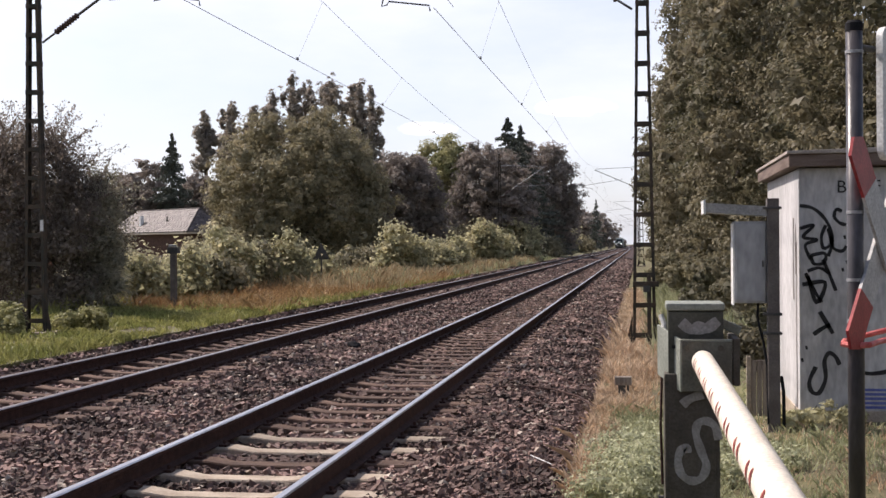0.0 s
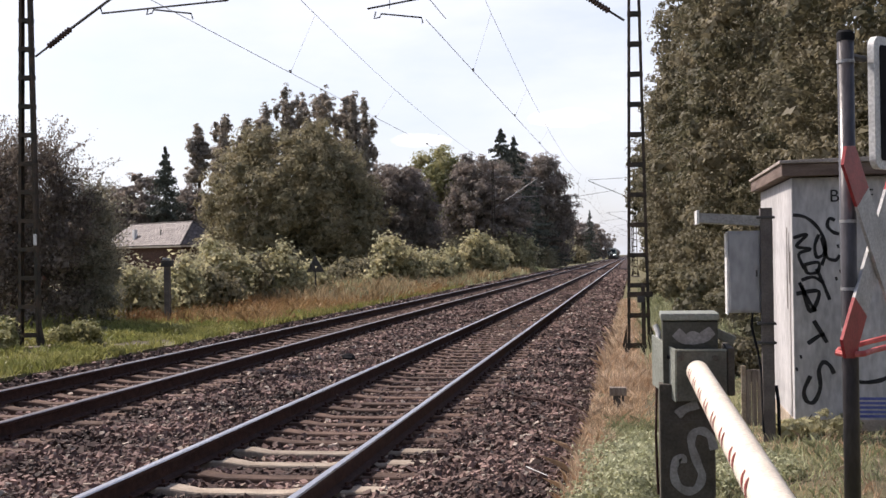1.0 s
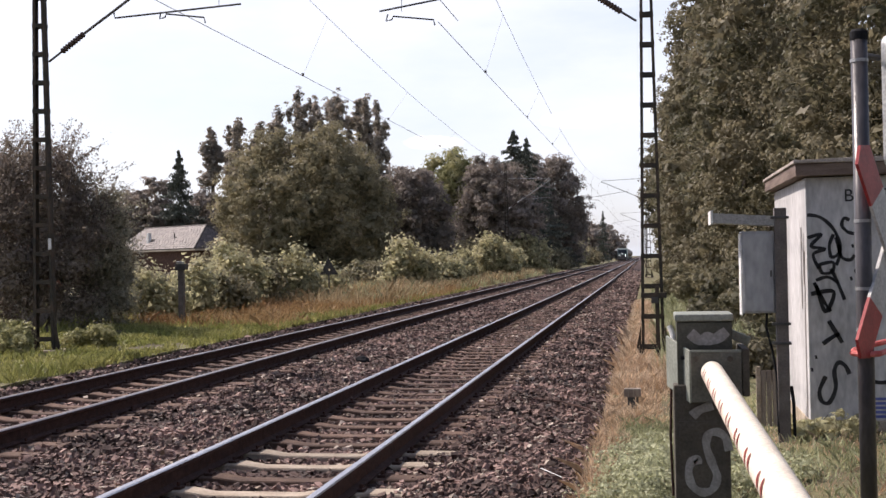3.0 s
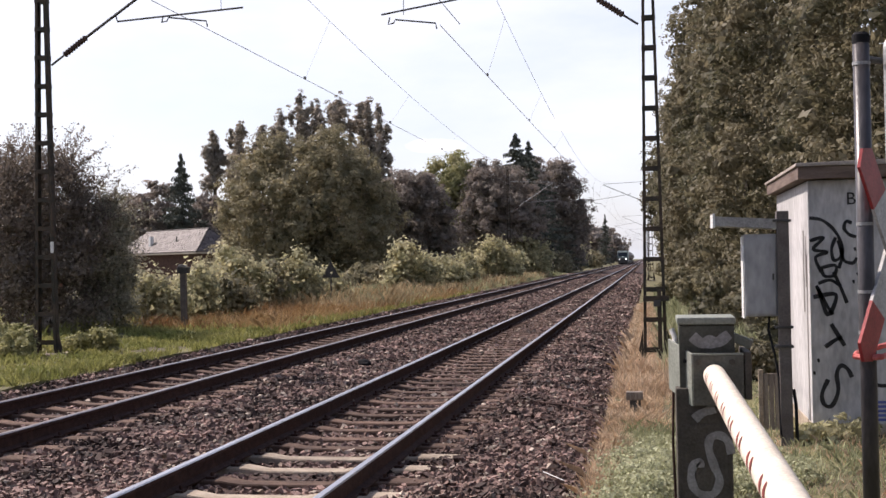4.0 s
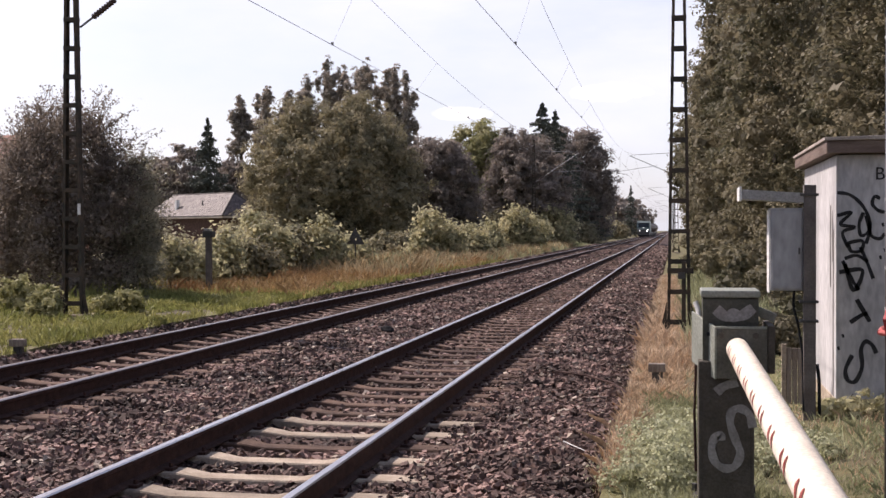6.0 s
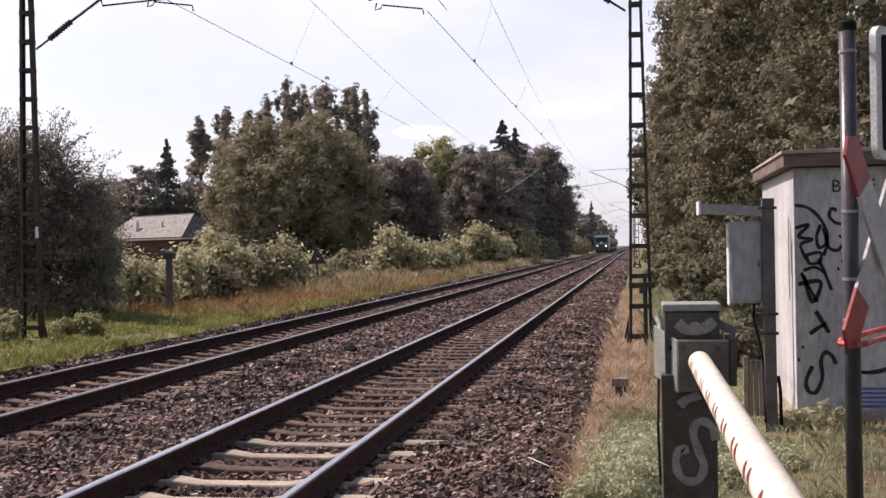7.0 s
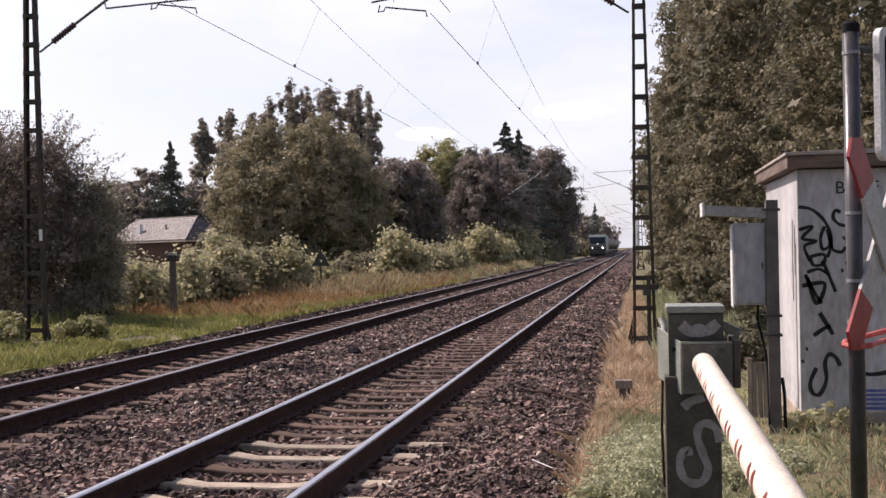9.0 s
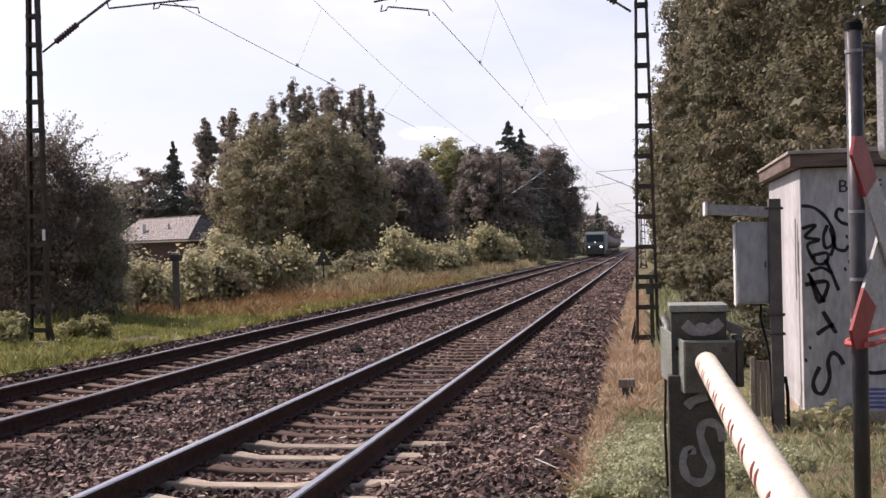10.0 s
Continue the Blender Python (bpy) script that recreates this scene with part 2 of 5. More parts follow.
M["grass_weed"] = mat("grass_weed", (0.25, 0.27, 0.145), (0.44, 0.44, 0.28), 0.9, 0.6, 0, per="island", spread=0.35, translucent=0.35)
M["grass_dry"] = mat("grass_dry", (0.46, 0.33, 0.22), (0.66, 0.53, 0.39), 0.9, 0.7, 0, per="island", spread=0.35, translucent=0.40)
M["grass_rust"] = mat("grass_rust", (0.32, 0.19, 0.09), (0.44, 0.31, 0.16), 0.4, 0.7, 0, per="island", spread=0.35, translucent=0.3)
M["grass_straw"] = mat("grass_straw", (0.30, 0.22, 0.12), (0.50, 0.40, 0.25), 0.35, 0.7, 0, per="island", spread=0.35, translucent=0.35)
M["loco_grey"] = mat("loco_grey", (0.147, 0.181, 0.176), (0.186, 0.222, 0.217), 1.5, 0.45, 0.05)
M["loco_green"] = mat("loco_green", (0.055, 0.10, 0.085), (0.08, 0.135, 0.115), 1.5, 0.45, 0.05)
M["tank_brown"] = mat("tank_brown", (0.06, 0.045, 0.04), (0.12, 0.085, 0.07), 1.0, 0.55, 0.1)
M["headlight"] = mat("headlight", (1, 1, 0.95), (1, 1, 0.95), 1, 0.3, 0, emit=9.0)
M["lamp_dim"] = mat("lamp_dim", (0.8, 0.8, 0.75), (0.8, 0.8, 0.75), 1, 0.3, 0, emit=1.5)


# ---- building helpers ----
def finish(name, bm, material, smooth=False):
    me = bpy.data.meshes.new(name)
    bm.normal_update()
    bm.to_mesh(me)
    bm.free()
    for mm in (material if isinstance(material, (list, tuple)) else [material]):
        me.materials.append(mm)
    if smooth:
        me.shade_smooth()
    return me


def part(name, bm, material, parent, label="", smooth=False):
    ob = new(name, finish(name, bm, material, smooth))
    if parent is not None:
        ob.parent = parent
    if label:
        tagged(ob, label)
    return ob


def thing(name, label, category, at=(0, 0, 0), rz=0.0, group="", kind=""):
    ob = new(name)
    ob.matrix_basis = pose(at[0], at[1], at[2], 0, 0, rz)
    return tagged(ob, label, category, group, kind)


def box(bm, x0, x1, y0, y1, z0, z1, bevel=0.0, m=None):
    r = bmesh.ops.create_cube(bm, size=1.0)
    vs = r["verts"]
    for v in vs:
        v.co = Vector((x0 + (v.co.x + 0.5) * (x1 - x0), y0 + (v.co.y + 0.5) * (y1 - y0), z0 + (v.co.z + 0.5) * (z1 - z0)))
    if bevel:
        es = {e for v in vs for e in v.link_edges}
        rb = bmesh.ops.bevel(bm, geom=list(es), offset=bevel, segments=2, affect="EDGES", profile=0.6)
        vs = list({v for f in rb["faces"] for v in f.verts} | {v for v in vs if v.is_valid})
    if m is not None:
        bmesh.ops.transform(bm, matrix=m, verts=vs)
    return vs


def boxed(*a, **k):
    bm = bmesh.new()
    box(bm, *a, **k)
    return bm


def tube(bm, pts, r, seg=8, caps=True):
    """A round bar along a polyline; r: one radius, or one for each point."""
    pts = [Vector(p) for p in pts]
    rs = r if isinstance(r, (list, tuple)) else [r] * len(pts)
    rings, ref = [], None
    for i, p in enumerate(pts):
        t = (pts[min(i + 1, len(pts) - 1)] - pts[max(i - 1, 0)]).normalized()
        if ref is None:
            ref = Vector((0, 0, 1)) if abs(t.z) < 0.9 else Vector((1, 0, 0))
        u = (ref - t * ref.dot(t)).normalized()
        ref = u
        w = t.cross(u)
        rings.append([bm.verts.new(p + (u * math.cos(a) + w * math.sin(a)) * rs[i]) for a in (2 * math.pi * k / seg for k in range(seg))])
    for a, b in zip(rings, rings[1:]):
        for k in range(seg):
            bm.faces.new((a[k], a[(k + 1) % seg], b[(k + 1) % seg], b[k]))
    if caps:
        bm.faces.new(rings[0][::-1])
        bm.faces.new(rings[-1])
    return bm


def prism(bm, outline, x0, x1, axis="x"):
    """A closed outline swept along an axis."""
    def at(u, v, s):
        return {"x": (s, u, v), "y": (u, s, v), "z": (u, v, s)}[axis]
    a = [bm.verts.new(at(u, v, x0)) for u, v in outline]
    b = [bm.verts.new(at(u, v, x1)) for u, v in outline]
    n = len(outline)
    for k in range(n):
        bm.faces.new((a[k], a[(k + 1) % n], b[(k + 1) % n], b[k]))
    bm.faces.new(a[::-1])
    bm.faces.new(b)
    bmesh.ops.recalc_face_normals(bm, faces=bm.faces[:])
    return bm


def raw_mesh(name, verts, faces, material, size):
    """A mesh from arrays: verts (n, 3), faces (m, size)."""
    me = bpy.data.meshes.new(name)
    nf = len(faces)
    me.vertices.add(len(verts))
    me.vertices.foreach_set("co", np.ascontiguousarray(verts, dtype=np.float32).ravel())
    me.loops.add(nf * size)
    me.loops.foreach_set("vertex_index", np.ascontiguousarray(faces, dtype=np.int32).ravel())
    me.polygons.add(nf)
    me.polygons.foreach_set("loop_start", np.arange(0, nf * size, size, dtype=np.int32))
    me.update(calc_edges=True)
    me.shade_flat()
    me.materials.append(material)
    return me


# ---- the line's alignment: straight past the crossing, then bending a little to the left and falling ----
H_BEND = 55.0
TRACK_R, TRACK_L, RISE_L = -3.08, -6.93, 0.06
SLEEPER_STEP, SLEEPER_0 = 0.62, 7.80


def bend(y):
    u = np.maximum(np.asarray(y, float) - H_BEND, 0) / 145.0
    v = np.maximum(u - 0.9, 0)
    q = np.where(u < 0.9, u * u, 0.81 + 0.9 * v + 0.36 * (1 - np.exp(-v / 0.4)))
    return -0.45 * q, -0.20 * q


def ground_z(x, y):
    """Height of the ground without the ballast."""
    x, y = np.asarray(x, float), np.asarray(y, float)
    left = 0.02 + 0.10 * np.clip((-9.0 - x) / 3.0, 0, 1)
    right = -0.22 + 0.12 * np.clip((x - 0.3) / 1.5, 0, 1)
    mid = -0.42
    z = np.where(x < -8.55, left, np.where(x > -0.55, right, mid))
    return z + bend(y)[1]


def lay_ground():
    xs = np.concatenate([np.linspace(-1500, -80, 24), np.linspace(-75, -9.5, 80), [-8.9, -8.56, -8.54, -6, -3, -0.6, -0.5, -0.2],
                         np.linspace(0.1, 12, 40), np.linspace(14, 60, 20), np.linspace(80, 1500, 20)])
    ys = np.concatenate([np.linspace(-300, -10, 16), np.linspace(-8, 60, 110), np.linspace(62, 260, 70), np.linspace(280, 3000, 30)])
    gx, gy = np.meshgrid(xs, ys)
    bx, _ = bend(gy)
    z = ground_z(gx, gy)
    rng = np.random.RandomState(3)
    z = z + rng.normal(0, 0.012, z.shape) * (np.abs(gx) < 80)
    v = np.stack([gx + np.where(np.abs(gx) < 30, bx, 0), gy, z], -1).reshape(-1, 3)
    nx, ny = len(xs), len(ys)
    i = np.arange(nx * ny).reshape(ny, nx)
    f = np.stack([i[:-1, :-1], i[:-1, 1:], i[1:, 1:], i[1:, :-1]], -1).reshape(-1, 4)
    ob = new("ground", raw_mesh("ground", v, f, M["earth"], 4))
    tagged(ob, "dry earthy ground with thin grass beside the railway", "ground", kind="structure")


def lay_ballast():
    xs = np.array([-8.75, -8.5, -8.2, -7.6, -6.9, -6.3, -5.8, -5.4, -5.0, -4.6, -4.2, -3.7, -3.1, -2.5, -2.0, -1.7, -1.3, -0.95, -0.6, -0.35])
    zs = np.array([-0.10, -0.02, -0.13, -0.185, -0.195, -0.185, -0.135, -0.17, -0.20, -0.20, -0.185, -0.235, -0.25, -0.235, -0.205, -0.19, -0.195, -0.22, -0.26, -0.40])
    ys = np.concatenate([np.linspace(5.9, 40, 142), np.linspace(41, 300, 130), np.linspace(310, 1500, 30)])
    gx, gy = np.meshgrid(xs, ys)
    bx, bz = bend(gy)
    rng = np.random.RandomState(5)
    z = zs[None, :] + bz + rng.normal(0, 0.012, gx.shape)
    v = np.stack([gx + bx, gy, z], -1).reshape(-1, 3)
    i = np.arange(gx.size).reshape(gx.shape)
    f = np.stack([i[:-1, :-1], i[:-1, 1:], i[1:, 1:], i[1:, :-1]], -1).reshape(-1, 4)
    ob = new("ballast_bed", raw_mesh("ballast_bed", v, f, M["ballast"], 4))
    tagged(ob, "bed of brown-grey crushed stone under both tracks", "ballast", kind="structure")
    # loose stones, thinner with distance
    rng = np.random.RandomState(7)
    ns = 92000
    y = np.where(rng.rand(ns) < 0.14, 42.0 + 90.0 * rng.rand(ns) ** 1.3, 6.16 + (rng.rand(ns) ** 2.2) * 52.0)
    x = rng.uniform(-8.6, -0.55, ns)
    # few stones lie on the sleepers
    ph = np.abs((y - SLEEPER_0 + SLEEPER_STEP / 2) % SLEEPER_STEP - SLEEPER_STEP / 2)
    on = (ph < 0.145) & (np.minimum(np.abs(x - TRACK_R), np.abs(x - TRACK_L)) < np.where(x > -5, 1.12, 1.2)) & (rng.rand(ns) < 0.93)
    x, y = x[~on], y[~on]
    ns = len(x)
    base = np.interp(x, xs, zs)
    d = 0.017 + 0.019 * rng.rand(ns) ** 1.4 + 0.0007 * (y - 7)
    far = rng.rand(ns) < 0.06
    d = np.where(far, d * 1.35, d)
    block = np.array([[sx, sy, sz] for sz in (-1, 1) for sx, sy in ((-1, -1), (1, -1), (1, 1), (-1, 1))], float)
    side = np.array([[4, 5, 6, 7], [0, 1, 5, 4], [1, 2, 6, 5], [2, 3, 7, 6], [3, 0, 4, 7]])
    loc = block[None] * rng.uniform(0.42, 0.86, (ns, 1, 3)) + rng.normal(0, 0.17, (ns, 8, 3))
    q = rng.normal(size=(ns, 4)) * np.array([1, 0.22, 0.22, 1])
    q /= np.linalg.norm(q, axis=1, keepdims=True)
    w, a, b, c = q.T
    rot = np.stack([np.stack([1 - 2 * (b * b + c * c), 2 * (a * b - c * w), 2 * (a * c + b * w)], -1),
                    np.stack([2 * (a * b + c * w), 1 - 2 * (a * a + c * c), 2 * (b * c - a * w)], -1),
                    np.stack([2 * (a * c - b * w), 2 * (b * c + a * w), 1 - 2 * (a * a + b * b)], -1)], 1)
    loc = np.einsum("nij,nkj->nki", rot, loc) * d[:, None, None]
    loc += np.stack([x + bend(y)[0], y, base + bend(y)[1] + 0.006 + rng.uniform(-0.014, 0.014, ns)], -1)[:, None]
    f = (side[None] + 8 * np.arange(ns)[:, None, None]).reshape(-1, 4)
    me = raw_mesh("ballast_stones", loc.reshape(-1, 3), f, M["stone"], 4)
    me.materials.append(M["stone_pale"])
    me.polygons.foreach_set("material_index", np.repeat((rng.rand(ns) < 0.07).astype(np.int32), 5))
    ob = new("ballast_stones", me)
    tagged(ob, "loose angular brown-grey ballast stones", "ballast", kind="stuff")


RAIL = [(-0.0675, -0.172), (0.0675, -0.172), (0.0675, -0.160), (0.012, -0.140), (0.009, -0.055), (0.034, -0.040), (0.036, -0.010),
        (0.026, 0.0), (-0.026, 0.0), (-0.036, -0.010), (-0.034, -0.040), (-0.009, -0.055), (-0.012, -0.140), (-0.0675, -0.160)]


def lay_rail(x0, rise, parent, head):
    """One rail along the line, its polished head in a second material."""
    ys = np.concatenate([np.linspace(-60, 54, 20), np.linspace(56, 300, 62), np.linspace(310, 1400, 40)])
    bm = bmesh.new()
    rings = []
    for y in ys:
        bx, bz = bend(y)
        rings.append([bm.verts.new((x0 + u + bx, y, v + rise + bz)) for u, v in RAIL])
    n = len(RAIL)
    for a, b in zip(rings, rings[1:]):
        for k in range(n):
            f = bm.faces.new((a[k], b[k], b[(k + 1) % n], a[(k + 1) % n]))
            f.material_index = 1 if k in (6, 7, 8) else 0
    bmesh.ops.recalc_face_normals(bm, faces=bm.faces[:])
    part("rail", bm, [M["rail_rust"], head], parent, "rusty steel rail with a worn head")


def sleeper_mesh(material, name):
    """A concrete sleeper: thick ends under the rails, lower and narrower in the middle, with clips at the rails."""
    bm = bmesh.new()
    prof = [(-1.30, 0.0, 0.13), (-1.05, 0.0, 0.14), (-0.55, 0.0, 0.135), (-0.36, -0.03, 0.115), (0.36, -0.03, 0.115), (0.55, 0.0, 0.135), (1.05, 0.0, 0.14), (1.30, 0.0, 0.13)]
    rings = []
    for x, z, w in prof:
        rings.append([bm.verts.new(p) for p in ((x, -w, z - 0.16), (x, -w * 0.86, z - 0.012), (x, -w * 0.78, z), (x, w * 0.78, z), (x, w * 0.86, z - 0.012), (x, w, z - 0.16))])
    for a, b in zip(rings, rings[1:]):
        for k in range(5):
            bm.faces.new((a[k], b[k], b[k + 1], a[k + 1]))
    bm.faces.new(rings[0])
    bm.faces.new(rings[-1][::-1])
    bmesh.ops.recalc_face_normals(bm, faces=bm.faces[:])
    return finish(name, bm, material)


def clip_mesh():
    bm = bmesh.new()
    for side in (-1, 1):
        for s in (-1, 1):
            x = side * 0.75 + s * 0.105
            box(bm, x - 0.035, x + 0.035, -0.05, 0.05, 0.0, 0.022)
            tube(bm, [(x, 0, 0.01), (x, 0, 0.055)], 0.016, 6)
    return finish("rail_clips", bm, M["rail_rust"])


def lay_track(name, x0, rise, label):
    tr = thing(name, label, "railway track", kind="structure")
    for s in (-0.75, 0.75):
        lay_rail(x0 + s, rise, tr, M["rail_head"] if rise == 0 else M["rail_head_dull"])
    return tr


def mast_thing(x, y, z, arm_sign, push, height=8.6):
    """A lattice mast of two channel legs joined by battens; the cantilever reaches towards arm_sign."""
    t = thing("catenary_mast", "dark rusty steel lattice mast carrying an overhead line bracket", "mast", (x, y, z), group="overhead line masts")
    for s in (-1, 1):
        bm = bmesh.new()
        w0, w1 = 0.200, 0.072
        q = -s
        prism(bm, [(0, -0.065), (q * 0.05, -0.065), (q * 0.05, -0.053), (q * 0.012, -0.053), (q * 0.012, 0.053), (q * 0.05, 0.053), (q * 0.05, 0.065), (0, 0.065)], 0, height, axis="z")
        for v in bm.verts:
            v.co.x += s * (w0 + (w1 - w0) * v.co.z / height)
        part("leg", bm, M["mast"], t)
    zz = 0.246
    while zz < height - 0.1:
        half = 0.200 + (0.072 - 0.200) * zz / height
        for yy in (-0.073, 0.066):
            part("batten", boxed(-half - 0.005, half + 0.005, yy, yy + 0.007, zz - 0.038, zz + 0.038), M["mast"], t)
        zz += 0.514
    for s in (-1, 1):
        bm = bmesh.new()
        prism(bm, [(s * 0.20, 0.62), (s * 0.20, 0.02), (s * 0.33, 0.02)], -0.05, -0.038, axis="y")
        part("foot_gusset", bm, M["mast"], t)
    if not push:
        part("tag_plate", boxed(0.13, 0.19, -0.086, -0.08, 1.86, 2.06), M["white"], t, "small white plate on the mast leg")
    part("mast_foot", boxed(-0.34, 0.34, -0.3, 0.3, -0.6, 0.06, bevel=0.02), M["concrete"], t, "concrete mast foundation block")
    # cantilever: stay tube, registration arm, steady arm
    a = arm_sign
    bm = bmesh.new()
    reach = 3.35
    low, top = 5.25, 7.5
    sl = low + (0.55 if push else 0.0)      # where the stay meets the mast
    tube(bm, [(a * 0.17, 0, sl), (a * 0.42, 0, sl + 0.17)], 0.02)
    tube(bm, [(a * 0.85, 0, sl + 0.47), (a * (reach + 0.15), 0, top - 0.05)], 0.026)
    tube(bm, [(a * 0.15, 0, top + 0.12), (a * (reach + 0.1), 0, top)], 0.018)
    part("bracket_tube", bm, M["galv"] if y > 40 else M["steel_dark"], t)
    bm = bmesh.new()
    end = 4.65 if push else 3.8
    low += 0.12 if push else 0.0
    tube(bm, [(a * 1.42, 0, low + (1.42 if push else 0.84)), (a * 1.45, 0, low + (1.3 if push else 0.72)), (a * end, 0, low + 0.84)], 0.017)
    tube(bm, [(a * (end - 0.4), 0, low + 0.82), (a * (end - 0.42), 0, top - 0.1)], 0.006)
    part("registration_arm", bm, M["galv"] if y > 40 else M["steel_dark"], t)
    bm = bmesh.new()
    h0, h1 = (4.5, 3.66) if push else (2.32, 3.14)
    w = 1 if h1 > h0 else -1
    tube(bm, [(a * h0, 0, low + 0.78), (a * (h0 - w * 0.03), 0, low + 0.66), (a * (h0 + w * 0.07), 0, low + 0.68), (a * (h0 + w * 0.10), 0, low + 0.74), (a * (h1 - w * 0.02), 0, low + 0.64), (a * h1, 0, low + 0.54)], 0.014)
    part("steady_arm", bm, M["steel_dark"], t)
    bm = bmesh.new()
    p0, p1 = Vector((a * 0.42, 0, sl + 0.17)), Vector((a * 0.85, 0, sl + 0.47))
    pts, rr = [], []
    for i in range(19):
        pts.append(p0.lerp(p1, i / 18))
        rr.append(0.062 if i % 2 else 0.040)
    tube(bm, pts, rr, 10)
    part("insulator", bm, M["insulator"], t, "brown ribbed porcelain insulator")
    return t


def wire_span(x_a, x_b, x_m, ya, yb, za, zb):
    """Messenger and contact wire between two masts, with droppers."""
    t = thing("overhead_wire", "thin copper contact wire hung from a messenger wire by droppers", "overhead wire", group="overhead wires")
    n = 24
    mes, con = [], []
    for i in range(n + 1):
        k = i / n
        y = ya + (yb - ya) * k
        sag = 4 * k * (1 - k)
        x = x_a + (x_b - x_a) * k
        zb0 = za + (zb - za) * k
        con.append((x, y, zb0 + 5.80))
        mes.append((x_m[0] + (x_m[1] - x_m[0]) * k, y, zb0 + 7.5 - 1.35 * sag))
    part("contact_wire", tube(bmesh.new(), con, 0.0065, 5), M["wire"], t)
    part("messenger_wire", tube(bmesh.new(), mes, 0.0048, 5), M["wire"], t)
    for i in range(2, n - 1, 3):
        bm = bmesh.new()
        tube(bm, [con[i], mes[i]], 0.0028, 4)
        box(bm, con[i][0] - 0.02, con[i][0] + 0.02, con[i][1] - 0.04, con[i][1] + 0.04, con[i][2], con[i][2] + 0.06)
        part("dropper", bm, M["wire"], t)


# ---- plants ----
LEAF = np.array([[-0.5, 0.05, 0.0], [0.5, 0.25, 0.05], [0.05, 1.1, 0.0]], float)


def leaves(centres, size, rng, facing=None, spread=0.38):
    """Leaf blades at the centres, their faces turned about the facing directions: vertices (n*3, 3) and faces."""
    n = len(centres)
    c = rng.normal(size=(n, 3))
    if facing is not None:
        c = facing + c * spread
    c /= np.linalg.norm(c, axis=1, keepdims=True)
    a = rng.normal(size=(n, 3))
    a -= c * np.sum(a * c, 1, keepdims=True)
    a /= np.linalg.norm(a, axis=1, keepdims=True)
    b = np.cross(a, c)
    s = np.reshape(size, (-1, 1, 1)) * rng.uniform(0.6, 1.4, (n, 1, 1))
    loc = (LEAF[None, :, 0:1] * b[:, None] + (LEAF[None, :, 1:2] - 0.5) * a[:, None] + LEAF[None, :, 2:3] * c[:, None]) * s
    return (centres[:, None] + loc).reshape(-1, 3), np.arange(n * 3).reshape(n, 3)


def crown_points(lobes, n, rng, clump, shell, leaf, core=1.0, loose=False):
    """Leaf places over the lobes (centre, radii): boughs on the lobes, each a flat dome of leaves that face outwards and up, and larger
    shaded leaves inside; loose: scattered tufts instead of domes. Also the way each faces and its size."""
    cs, rs = np.array([c for c, r in lobes], float), np.array([r for c, r in lobes], float)
    area = np.maximum(rs[:, 0] * rs[:, 2], 0.01)
    per = 14 if loose else 40
    pts, dirs, sizes = [], [], []
    for k, share in enumerate(area / area.sum()):
        nc = max(5, int(1.08 * n * share) // per)
        d = rng.normal(size=(nc, 3))
        d /= np.linalg.norm(d, axis=1, keepdims=True)
        lump = np.array([noise.noise(Vector(q * 2.6 + cs[k] * 0.37)) for q in d])
        cc = cs[k] + d * (rng.uniform(shell[0], shell[1], nc) * (1 + 0.30 * lump))[:, None] * rs[k]
        # boughs buried in another lobe are left out
        deep = np.min(np.where(np.arange(len(cs)) == k, 9.0, np.linalg.norm((cc[:, None] - cs) / rs, axis=2)), axis=1)
        on = deep > 0.80
        cc, d = cc[on], d[on]
        nc = len(cc)
        if nc:
            sp = clump * rng.uniform(0.5, 1.4, (nc, 1, 1))
            g = rng.normal(size=(nc, per, 3)) + d[:, None] * 0.55 + np.array([0, 0, 0.55])
            g /= np.linalg.norm(g, axis=2, keepdims=True)
            rad = rng.uniform(0.2, 1.7, (nc, per, 1)) if loose else rng.uniform(0.45, 1.12, (nc, per, 1))
            if loose:
                g = g + rng.normal(0, 0.7, g.shape)
            pts.append((cc[:, None] + g * rad * sp * np.array([1.0, 1.0, 0.72])).reshape(-1, 3))
            dirs.append((g + np.array([0, 0, 0.25])).reshape(-1, 3))
            sizes.append(np.full(nc * per, leaf))
        m = max(2, int(core * n * share / 4))
        d = rng.normal(size=(m, 3))
        d /= np.linalg.norm(d, axis=1, keepdims=True)
        pts.append(cs[k] + d * rng.uniform(0.3, 0.74, (m, 1)) * rs[k])
        dirs.append(d)
        sizes.append(np.full(m, leaf * 2.2))
    return np.concatenate(pts), np.concatenate(dirs), np.concatenate(sizes)


